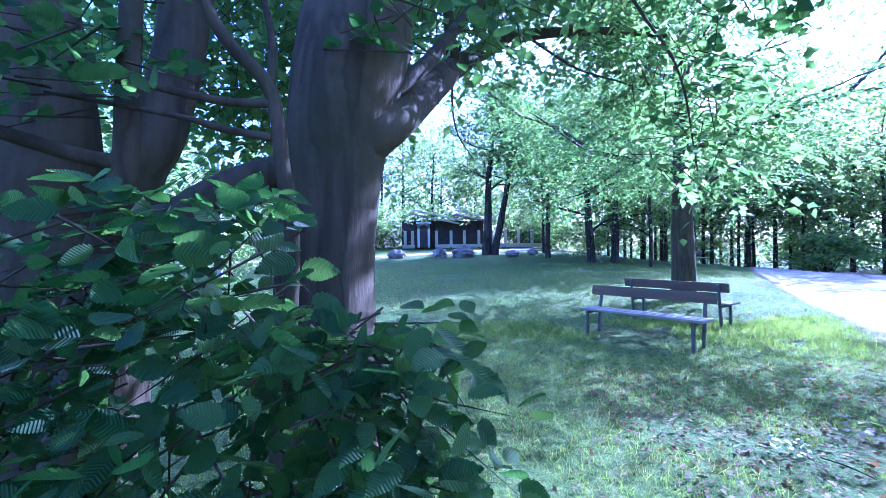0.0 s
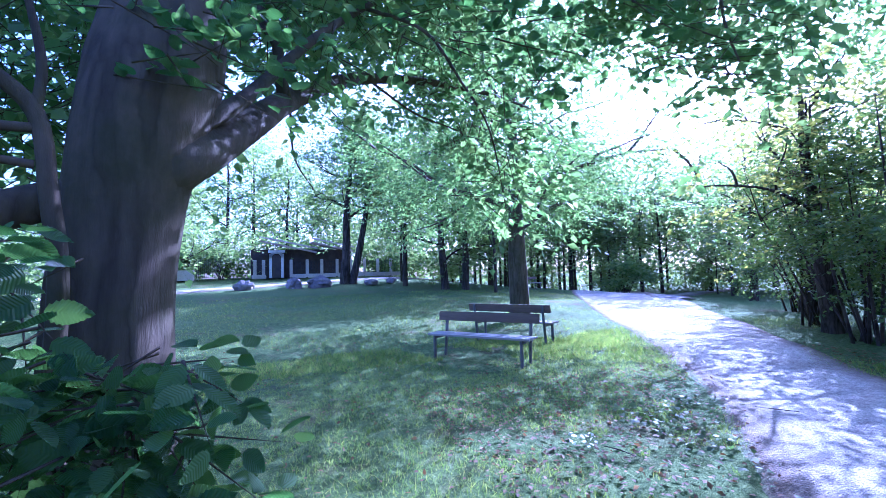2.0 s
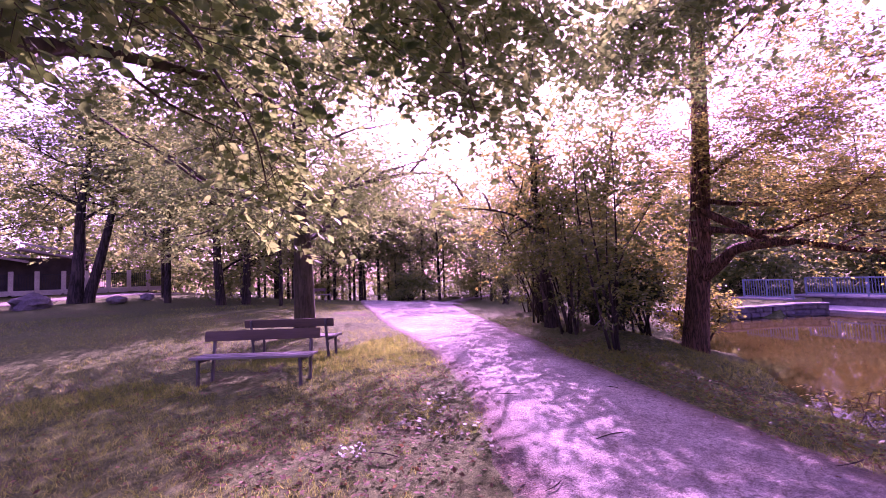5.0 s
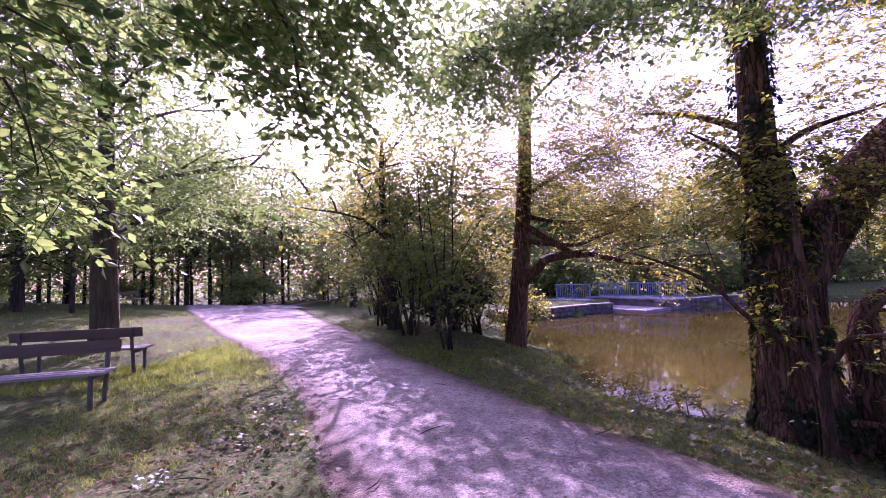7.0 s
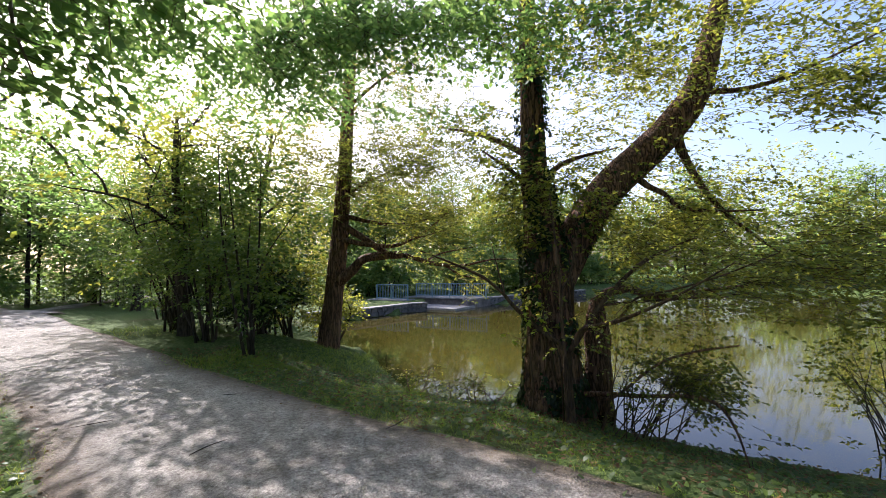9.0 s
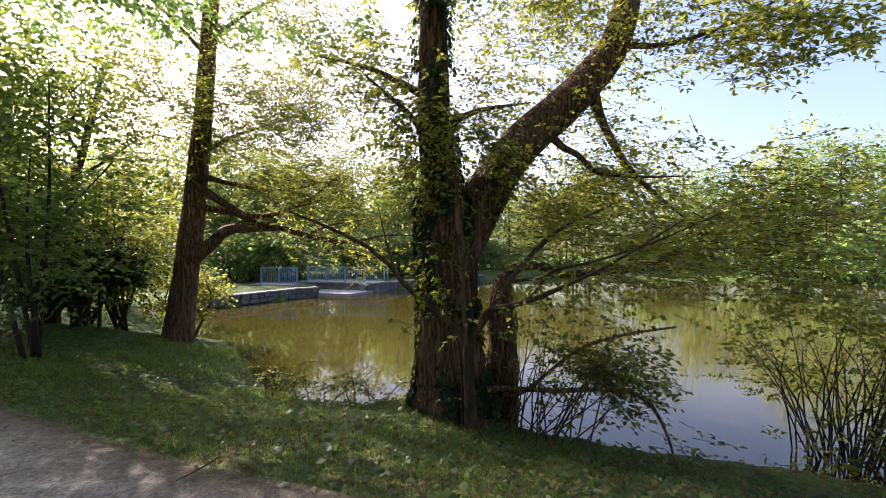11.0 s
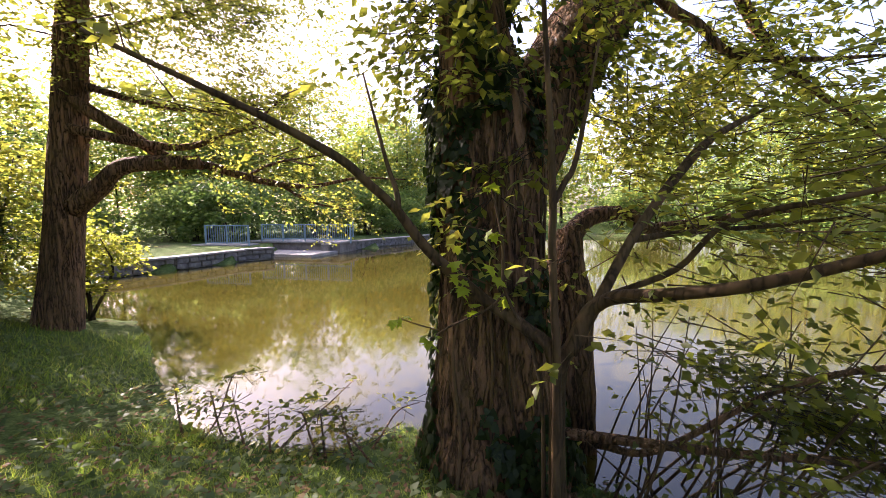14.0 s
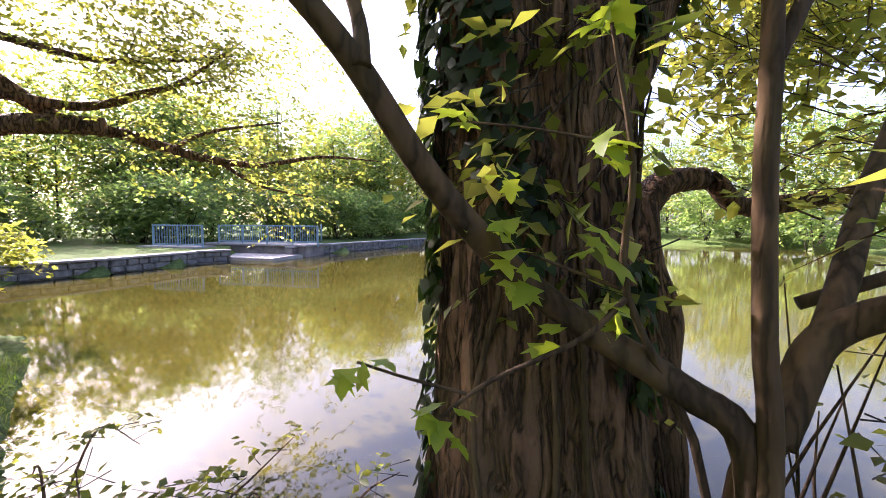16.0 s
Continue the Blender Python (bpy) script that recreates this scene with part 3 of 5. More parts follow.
def wood_row(x0, y0, x1, y1, n, deep, s0=0.85, s1=1.2, protos=(0, 1, 2, 3, 4)):
    for i in range(n):
        u = (i + rngw.uniform(0.1, 0.9)) / n
        x, y = x0 + (x1 - x0) * u, y0 + (y1 - y0) * u
        nx, ny = -(y1 - y0), x1 - x0
        ln = math.hypot(nx, ny)
        k = rngw.uniform() * deep
        place(PROTO[protos[int(rngw.integers(len(protos)))]], x + nx / ln * k, y + ny / ln * k, rngw.uniform(s0, s1), rngw.uniform(0, 360))


def under_row(x0, y0, x1, y1, n, deep, s0=0.7, s1=1.3):
    for i in range(n):
        u = (i + rngw.uniform(0.1, 0.9)) / n
        x, y = x0 + (x1 - x0) * u + rngw.uniform(-deep, deep), y0 + (y1 - y0) * u + rngw.uniform(-deep, deep)
        place(UNDER[int(rngw.integers(2))], x, y, rngw.uniform(s0, s1), rngw.uniform(0, 360))


for x, y, s in ((11.3, 25.0, 0.8), (7.4, 26.2, 0.75), (12.6, 28.5, 0.95), (8.6, 31.5, 0.9), (11.0, 20.6, 0.6)):
    place(PROTO[int(x * 10) % 5], x, y, s, x * 40)
wood_row(34, 22, 16, 40, 12, -12, 0.65, 0.95)
wood_row(23, 13, 33, 20, 8, 4, 0.5, 0.75)
wood_row(40, 4, 34, 22, 12, -9, 0.65, 0.95)
wood_row(46, -14, 36, 6, 16, -8, 0.7, 0.98)
wood_row(46, -36, 44, -10, 12, -8, 0.65, 0.9)
wood_row(8, -44, 44, -38, 14, -6, 0.65, 0.9)
# unseen row added behind the viewpoint, for reflections and shade
wood_row(-6, -14, 6, -40, 6, -6)
wood_row(-16, 44, 18, 46, 12, 8)
wood_row(-26, -10, -22, 36, 5, 8)
# another unseen row added at the back for shade
wood_row(-20, -16, -4, -14, 3, -6)
under_row(36, 20, 18, 36, 6, 2.5, 0.5, 0.9)
wood_row(25, 23, 14, 33, 18, -4, 0.5, 0.75, (0, 2, 4))
under_row(33, 6, 30, 17, 4, 2, 0.6, 1.0)
under_row(44, -20, 31, 6, 16, 2.0)
under_row(20, -38, 38, -30, 7, 2)
under_row(-14, 40, -4, 39, 5, 1.5)
under_row(8, 40, 16, 38, 5, 1.5)


def leaf_mass(name, line, count, deep, low, high, size, seed, label, mat="leaf_far", gap=-0.22):
    """Leaves of woods too far off to count, strewn along a line of the plan with an uneven top."""
    rng = np.random.default_rng(seed)
    s = spline([(x, y, 0, 0) for x, y in line], 12)[:, :2]
    k = rng.uniform(0, len(s) - 1.001, count)
    i = k.astype(int)
    p = s[i] + (s[i + 1] - s[i]) * (k - i)[:, None] + rng.normal(0, deep, (count, 2))
    top = np.array([high * (0.8 + 0.55 * noise.noise(Vector((q[0] * 0.16, q[1] * 0.16, seed))) + 0.2 * noise.noise(Vector((q[0] * 0.6, q[1] * 0.6, seed)))) for q in p])
    z = land(p[:, 0], p[:, 1]) + low + (top - low) * rng.uniform(0, 1, count) ** 0.9
    keep = np.array([noise.noise(Vector((p[j, 0] * 0.7, p[j, 1] * 0.7, z[j] * 1.1))) > gap for j in range(count)])
    keep &= shore_distance(p[:, 0], p[:, 1]) > 1.2
    p, z = p[keep], z[keep]
    al = rng.normal(0, 1, (len(p), 3)) * np.array([1, 1, 0.5])
    up = np.array([0, 0, 1.0]) + rng.normal(0, 0.6, (len(p), 3))
    tagged(part(name, leaves(name, np.column_stack([p, z]), al, up, size * rng.uniform(0.6, 1.2, len(p)), PLAIN, M[mat])), label, "woods", kind="stuff")


leaf_mass("far_woods", [(-30, 52), (0, 58), (25, 54), (44, 40), (56, 20), (62, -5), (60, -30), (48, -52), (20, -56), (-8, -50)], 54000, 3.0, 0.0, 14.0, 0.8, 1, "dense green woods closing the view all round", gap=-0.08)
# added to close the ring of woods behind the viewpoint, mostly unseen
leaf_mass("far_woods", [(-8, -50), (-30, -34), (-40, -5), (-38, 30), (-30, 52)], 9000, 3.0, 0.0, 12.0, 1.2, 2, "dense green woods added out of view behind the lawn")
leaf_mass("undergrowth", [(14, 40), (22, 34), (30, 27), (36, 19), (38, 8), (38, -4), (43, -16), (42, -28), (30, -37), (12, -40)], 9000, 1.5, 0.0, 1.7, 0.3, 3, "tangled green undergrowth along the edge of the wood")
leaf_mass("undergrowth", [(16, 41), (25, 35), (34, 27), (40, 18)], 10000, 2.4, 4.6, 13.5, 0.42, 4, "leafy crowns of the wood's edge", gap=-0.02)
leaf_mass("undergrowth", [(40, 18), (42, 6), (44, -6), (48, -18), (46, -32), (30, -42), (10, -44)], 58000, 2.4, 2.0, 12.5, 0.4, 8, "leafy crowns of the wood across the pond", "leaf_pond", gap=-0.12)
leaf_mass("undergrowth", [(-16, 42), (-4, 42), (6, 43), (14, 41)], 14000, 1.3, 0.0, 6.5, 0.34, 5, "leafy hedge behind the low building")
leaf_mass("undergrowth", [(13.5, 3.4), (15.5, 4.4), (18, 5.4), (20, 6.2)], 5500, 0.6, 0.0, 2.6, 0.15, 6, "bushes along the pond's near bank", "leaf_pond")

leaf_mass("undergrowth", [(-7, 5), (-8, 12), (-10, 20), (-13, 28), (-18, 33)], 16000, 0.9, 0.0, 6.0, 0.2, 7, "leafy bushes at the lawn's western edge")

# ---- hornbeam by the camera ----
HB = (-0.47, 1.52)
hb = thing("hornbeam_tree", (0, 0, 0), "grey-green hornbeam with forked limbs and overhanging leafy twigs", "tree")
part("trunk", tubes("trunk", [[(-0.5, 1.5, -0.3, 0.36), (-0.5, 1.5, 0.1, 0.26), (-0.49, 1.49, 0.8, 0.205), (-0.48, 1.48, 1.48, 0.185), (-0.45, 1.49, 1.8, 0.185), (-0.41, 1.5, 2.05, 0.2),
                               (-0.37, 1.54, 2.3, 0.22), (-0.34, 1.57, 2.6, 0.2), (-0.3, 1.7, 3.6, 0.16), (-0.1, 2.0, 5.5, 0.1), (0.2, 2.3, 7.5, 0.03)]], M["bark_smooth"], 28, 0.07, 6), None, hb)
HB_LIMBS = [
    [(-0.36, 1.45, 1.92, 0.10), (-0.23, 1.5, 2.02, 0.085), (-0.04, 2.04, 2.38, 0.075), (0.13, 2.54, 2.71, 0.068), (0.6, 3.29, 3.25, 0.055), (1.17, 3.68, 3.51, 0.045), (1.79, 3.88, 3.62, 0.034), (2.44, 4.11, 3.69, 0.022), (3.3, 4.5, 3.75, 0.01)],
    [(-0.33, 1.5, 2.1, 0.06), (-0.21, 1.5, 2.16, 0.042), (-0.1, 1.64, 2.3, 0.034), (-0.01, 1.84, 2.49, 0.03), (0.25, 2.13, 2.92, 0.025), (0.6, 2.5, 3.4, 0.02), (1.3, 3.0, 4.2, 0.01)],
    [(0.1, 2.45, 2.6, 0.05), (0.06, 2.34, 2.75, 0.035), (0.04, 2.34, 2.95, 0.03), (-0.05, 2.4, 3.25, 0.024), (0.1, 2.7, 4.2, 0.01)],
    [(-0.42, 1.5, 1.92, 0.09), (-0.55, 1.47, 1.86, 0.066), (-0.73, 1.32, 1.76, 0.06), (-0.84, 1.22, 1.66, 0.06), (-1.0, 1.15, 1.5, 0.065), (-1.15, 1.15, 0.9, 0.08), (-1.2, 1.2, -0.2, 0.12)],
    [(-0.55, 1.25, 1.2, 0.03), (-0.5, 1.15, 1.57, 0.026), (-0.52, 1.14, 1.78, 0.024), (-0.55, 1.13, 2.01, 0.022), (-0.65, 1.08, 2.13, 0.019), (-0.71, 1.05, 2.27, 0.016), (-0.8, 1.0, 2.7, 0.008)],
    [(-0.55, 1.13, 2.01, 0.015), (-0.55, 1.15, 2.17, 0.013), (-0.6, 1.16, 2.4, 0.008)],
    [(-0.55, 1.13, 1.97, 0.014), (-0.66, 1.08, 1.96, 0.013), (-0.8, 1.0, 1.97, 0.01), (-1.1, 0.9, 2.02, 0.006)],
    [(-0.55, 1.13, 1.87, 0.013), (-0.66, 1.08, 1.88, 0.011), (-0.74, 0.99, 1.89, 0.008), (-1.0, 0.9, 1.92, 0.004)],
    [(-1.25, 1.4, -0.2, 0.16), (-1.22, 1.4, 0.9, 0.11), (-1.17, 1.43, 1.73, 0.095), (-1.1, 1.48, 1.97, 0.092), (-1.04, 1.52, 2.28, 0.09), (-0.98, 1.56, 2.7, 0.085), (-0.7, 1.8, 4.0, 0.06), (-0.5, 2.1, 6.0, 0.02)],
    [(-1.36, 1.3, -0.2, 0.2), (-1.35, 1.29, 0.77, 0.155), (-1.34, 1.29, 1.63, 0.15), (-1.36, 1.28, 2.1, 0.15), (-1.5, 1.25, 3.2, 0.12), (-1.7, 1.2, 5.0, 0.04)],
    [(-1.2, 1.18, 1.2, 0.05), (-0.95, 1.03, 1.62, 0.036), (-0.89, 1.01, 1.77, 0.032), (-0.88, 1.01, 1.98, 0.03), (-0.87, 1.02, 2.3, 0.025), (-0.9, 1.1, 3.0, 0.01)],
    [(-0.89, 1.01, 1.77, 0.022), (-1.0, 0.93, 1.79, 0.02), (-1.3, 0.75, 1.9, 0.012)],
    [(0.17, 3.0, 3.05, 0.012), (0.13, 3.4, 2.95, 0.011), (0.17, 3.67, 2.63, 0.008), (0.34, 3.87, 2.4, 0.004)],
    [(0.75, 3.4, 3.35, 0.018), (0.94, 3.8, 3.48, 0.015), (1.45, 4.08, 3.34, 0.012), (2.05, 4.29, 3.27, 0.008), (2.8, 4.6, 3.1, 0.004)],
    [(0.6, 2.5, 3.4, 0.014), (1.0, 2.4, 3.25, 0.012), (1.29, 2.44, 2.94, 0.01), (1.56, 2.54, 2.63, 0.008), (1.75, 2.67, 2.04, 0.004)],
    [(1.3, 2.0, 4.1, 0.02), (2.2, 1.6, 3.75, 0.015), (2.55, 1.45, 3.38, 0.012), (2.59, 1.39, 2.95, 0.009), (2.72, 1.38, 2.69, 0.004)],
    [(0.2, 2.2, 4.0, 0.03), (1.3, 2.0, 4.1, 0.022), (2.8, 1.6, 4.2, 0.014), (4.2, 1.2, 4.1, 0.006)],
    [(1.17, 3.68, 3.51, 0.02), (1.5, 4.3, 3.9, 0.015), (2.2, 5.2, 4.2, 0.008)],
    [(0.05, 2.3, 4.2, 0.03), (1.0, 3.3, 5.0, 0.02), (2.4, 4.4, 5.4, 0.01)],
]
for k, rows in enumerate(HB_LIMBS):
    part("limb", tubes("limb", [rows], M["bark_smooth"], 12 if rows[0][3] > 0.04 else 6, 0.06 if rows[0][3] > 0.04 else 0, 5), None, hb)
# canopy overhead
hb_a = np.vstack([blob(2000, (1.3, 4.1, 4.65), (2.4, 2.3, 1.3), gap=0.8, hollow=0.2), blob(950, (2.9, 1.9, 4.1), (2.4, 1.7, 0.8), gap=0.8, hollow=0.2), blob(1800, (5.2, 0.0, 4.8), (3.2, 3.8, 1.0), gap=0.7, hollow=0.1), blob(700, (7.4, 2.6, 5.2), (2.6, 2.4, 1.1), gap=0.9, hollow=0.1), blob(900, (0.0, 2.6, 4.8), (2.4, 2.0, 1.3), gap=0.8, hollow=0.3),
                  *[along_rows(HB_LIMBS[i], 70, 0.2, start=0.62) for i in (0, 1, 2, 13, 14, 15, 16, 17, 18)], blob(700, (-1.3, 2.8, 3.0), (1.2, 1.2, 1.2), gap=1.2, hollow=0.2)])
crown(hb, sunlit_gap(hb_a), (0, 2, 3.6), M["leaf"], 0.098, 8, 0.36, PLAIN, M["bark_smooth"], 0.3, flat=0.85)
# leafy twigs close by
near_a = np.vstack([np.random.default_rng(5).uniform((-1.0, 0.5, 0.5), (-0.42, 0.95, 1.42), (150, 3)), np.random.default_rng(25).uniform((-0.42, 0.5, 1.1), (-0.24, 0.95, 1.42), (30, 3)), np.random.default_rng(26).uniform((-0.42, 0.5, 0.4), (-0.2, 0.9, 0.75), (7, 3)), np.random.default_rng(15).uniform((-1.0, 0.55, 1.3), (-0.36, 0.95, 1.66), (70, 3)), np.random.default_rng(6).uniform((-0.3, 0.55, 1.08), (-0.08, 0.85, 1.4), (40, 3)), np.random.default_rng(16).uniform((-0.3, 0.6, 0.6), (-0.1, 0.9, 0.95), (8, 3)),
                    np.random.default_rng(8).uniform((-1.1, 0.7, 1.85), (-0.75, 1.1, 2.5), (34, 3)), np.random.default_rng(9).uniform((-0.4, 0.95, 2.2), (0.0, 1.3, 2.5), (22, 3)),
                    np.random.default_rng(10).uniform((-0.2, 1.0, 2.5), (1.8, 1.9, 2.9), (46, 3))])
crown(hb, near_a, (-0.5, 1.4, 1.2), M["leaf_shaded"], 0.07, 7, 0.2, FINE, M["bark_smooth"], 0.5, "foliage", True, 0.5, 0.85)

# ---- trees beyond ----
bench_tree = wood_tree((7.25, 11.8, land1(7.25, 11.8)), 9.0, 0.34, 2.9, 6.0, 71, 0.125, 8, 0.6, 28, "leaf", "broad hornbeam with low layered branches behind the benches", name="hornbeam_tree", bark_mat="bark_smooth", limbs_n=11, low=0.1)
crown(bench_tree, sunlit_gap(blob(1500, (0, 0, 4.3), (5.4, 5.4, 1.7), hollow=0.25, gap=0.6), (7.25, 11.8, 0)), (0, 0, 5), M["leaf"], 0.125, 8, 0.55, droop=0.3, name="low_foliage")
for k, (x, y, h, r, bare, spread, ln, seed) in enumerate([(4.0, 29.6, 10.5, 0.34, 4.5, 4.2, (0.5, 0), 81), (4.55, 29.5, 10.0, 0.28, 4.5, 4.0, (1.8, 0), 82), (9.0, 23.2, 9.0, 0.24, 1.6, 4.2, (-0.4, 0), 83), (10.1, 22.7, 8.5, 0.22, 2.2, 3.8, (0.5, 0), 84),
                                                         (-8.0, 33.5, 9.0, 0.2, 1.2, 3.8, (0, 0), 85), (11.6, 5.6, 5.4, 0.2, 2.2, 2.8, (-1.2, -0.4), 86), (13.2, 4.9, 6.2, 0.17, 2.4, 2.6, (0.3, -0.8), 87), (14.5, 7.6, 5.4, 0.15, 1.8, 2.8, (0, 0), 88)]):
    lab = ["twin-stemmed dark tree on the lawn", "leaning stem of the twin dark tree on the lawn", "dark many-branched tree at the lawn's edge", "dark many-branched tree at the lawn's edge", "grey-leaved small tree before the railings",
           "crooked leaning alder over the bank shrubs", "alder with bare snags above the bank", "young tree among the bank shrubs"][k]
    wood_tree((x, y, land1(x, y)), h, r, bare, spread, seed, 0.19 if k < 5 else 0.14, 7, 0.55, 13 if k < 5 else 3, "leaf_far" if k < 5 else "leaf_pond", lab, lean=ln)

# ---- bank shrubs ----
for k, (x, y, h, s, st, c, mat, lab) in enumerate([(10.5, 4.5, 4.3, 1.4, 11, 950, "leaf_pond", "tall airy shrub with many upright stems"), (11.9, 3.7, 1.7, 1.0, 8, 420, "leaf_dark", "dark evergreen bush under the trees"), (13.2, 5.0, 2.2, 1.3, 8, 480, "leaf_dark", "dark evergreen bush under the trees"),
                                                   (12.4, 6.4, 4.6, 1.8, 10, 900, "leaf_pond", "tall airy shrub with many upright stems"), (12.7, 3.2, 4.0, 1.1, 8, 560, "leaf_pond", "airy shrub leaning over the water"), (15.5, 8.6, 3.0, 1.6, 8, 500, "leaf_pond", "leafy shrub beside the path"),
                                                   (13.3, 2.2, 1.7, 0.8, 6, 260, "leaf_pond", "low bright shrub overhanging the water"), (17.5, 5.5, 3.2, 2.0, 8, 520, "leaf_pond", "leafy shrub on the pond bank"), (8.8, 2.7, 4.4, 1.15, 5, 420, "leaf_pond", "slender leafy sapling on the bank"),
                                                   (14, 4.6, 2.6, 1.5, 8, 420, "leaf_dark", "dark evergreen bush under the trees"), (20.5, 13.2, 2.0, 0.8, 4, 160, "leaf_pond", "thin young tree by the side path")]):
    shrub((x, y, land1(x, y)), h, s, st, 60 + k, "leaf_shrub" if mat == "leaf_pond" and k not in (4, 6) else mat, 0.105, int(c * 1.5), 7, lab, 1.2)

# ---- pondside alder with the broken limb ----
al = thing("alder_tree", (0, 0, 0), "tall dark alder with a broken stub and long bough", "tree")
E0, E1 = np.array([0.5, -0.9, 1.55, 0.0]), np.array([5.56, -1.71, 0.94, 0.0])


def farther(rows, start, k):
    """The same rows set k times as far from a standing point."""
    return [tuple(start + (np.array(r) - start) * k) for r in rows]


AL_TRUNK = farther([(10.47, 1.66, -0.9, 0.34), (10.47, 1.62, -0.25, 0.27), (10.47, 1.5, 0.77, 0.22), (10.48, 1.36, 2.04, 0.205), (10.48, 1.28, 3.06, 0.18), (10.5, 1.18, 4.5, 0.16), (10.52, 1.05, 6.8, 0.13), (10.5, 0.9, 9.0, 0.05)], E0, 1.165)
part("trunk", tubes("trunk", [AL_TRUNK], M["bark_rough"], 44, 0.1, 7, 0.04), None, al)
AL = [[(10.42, 1.35, 1.35, 0.15), (10.25, 0.98, 1.62, 0.12), (10.14, 0.71, 1.86, 0.1), (10.12, 0.3, 1.93, 0.095), (10.12, -0.18, 1.95, 0.085)],
      [(10.45, 1.2, 2.62, 0.09), (10.3, 0.85, 2.45, 0.075), (10.25, 0.3, 2.1, 0.068), (10.27, -0.2, 1.76, 0.06), (10.27, -0.57, 1.72, 0.054), (10.24, -0.95, 1.6, 0.048), (10.18, -1.35, 1.51, 0.04), (10.19, -1.74, 1.5, 0.028), (10.14, -2.3, 1.61, 0.016), (10.1, -2.9, 1.6, 0.006)],
      [(10.48, 1.15, 2.2, 0.08), (10.3, 0.8, 2.08, 0.06), (10.13, 0.43, 1.99, 0.05), (10.21, -0.03, 1.92, 0.045), (10.22, -0.39, 1.93, 0.038), (10.31, -0.79, 2.12, 0.03), (10.35, -1.08, 2.3, 0.022), (10.39, -1.57, 2.75, 0.01)],
      [(10.48, 1.1, 2.9, 0.06), (10.2, 0.5, 2.5, 0.045), (10.24, 0.17, 2.42, 0.036), (10.32, -0.37, 2.36, 0.028), (10.39, -0.9, 2.45, 0.016), (10.4, -1.5, 2.6, 0.006)],
      [(10.24, -0.95, 1.6, 0.022), (10.0, -1.3, 1.75, 0.016), (9.8, -1.9, 1.85, 0.007)], [(10.18, -1.35, 1.5, 0.02), (10.3, -1.7, 1.3, 0.014), (10.3, -2.2, 1.2, 0.006)], [(10.22, -0.39, 1.93, 0.02), (10.0, -0.8, 2.05, 0.014), (9.9, -1.4, 2.2, 0.006)],
      [(10.5, 1.2, 3.4, 0.05), (10.6, 0.6, 3.8, 0.035), (10.9, -0.3, 4.3, 0.02), (11.1, -1.2, 4.9, 0.008)],
      [(10.5, 1.1, 5.2, 0.05), (10.2, 1.8, 5.9, 0.03), (9.8, 2.6, 6.4, 0.01)], [(10.5, 1.1, 5.6, 0.05), (10.4, 0.2, 6.3, 0.03), (10.2, -0.8, 6.7, 0.01)]]
AL = [farther(r, E0, 1.165) if i == 0 or i > 6 else [farther(r, E0, 1.165)[0]] + farther(r, E1, 1.36)[1:] if i < 4 else farther(r, E1, 1.36) for i, r in enumerate(AL)]
for rows in AL:
    part("limb", tubes("limb", [rows], M["bark_rough"], 9, 0.1, 4), None, al)
al_a = np.vstack([*[along_rows(r, 70, 0.26, start=0.4) for r in AL[1:]], blob(1500, (12.0, 0.8, 6.9), (3.2, 3.2, 2.0), hollow=0.2, gap=0.7), blob(420, (11.9, 1.2, 4.2), (1.2, 1.6, 1.2), hollow=0.1, gap=1.2), blob(1150, (11.6, 0.1, 4.9), (2.0, 3.0, 1.5), hollow=0.1, gap=1.0), blob(160, (11.6, -0.4, 2.9), (0.8, 1.4, 0.5), hollow=0.1, gap=1.5), blob(520, (12.2, -0.9, 3.3), (1.2, 2.0, 0.7), hollow=0.1, gap=1.2), blob(650, (12.2, -0.3, 4.4), (1.4, 2.4, 1.0), hollow=0.1, gap=1.1), blob(600, (11.8, 2.4, 4.5), (1.5, 1.5, 1.7), hollow=0.1, gap=1.2)])
crown(al, al_a, (12.1, 1.8, 3.8), M["leaf_pond"], 0.08, 7, 0.34, PLAIN, M["bark_far"])

# ---- ivy-clad alder on the bank ----
iv = thing("ivy_tree", (0, 0, 0), "thick rough-barked alder clad in ivy, leaning limb over the pond", "tree")
IV_TRUNK = [(6.93, -2.75, -1.1, 0.66), (6.93, -2.75, -0.45, 0.52), (6.94, -2.73, -0.1, 0.42), (6.96, -2.7, 0.8, 0.355), (6.98, -2.69, 1.4, 0.365), (6.99, -2.66, 1.9, 0.335), (7.02, -2.6, 2.4, 0.235), (7.05, -2.55, 3.1, 0.2), (7.08, -2.54, 4.5, 0.17),
            (7.1, -2.5, 6.0, 0.12), (7.1, -2.5, 8.0, 0.04)]
part("trunk", tubes("trunk", [IV_TRUNK], M["bark_rough"], 130, 0.12, 12, 0.075), None, iv)
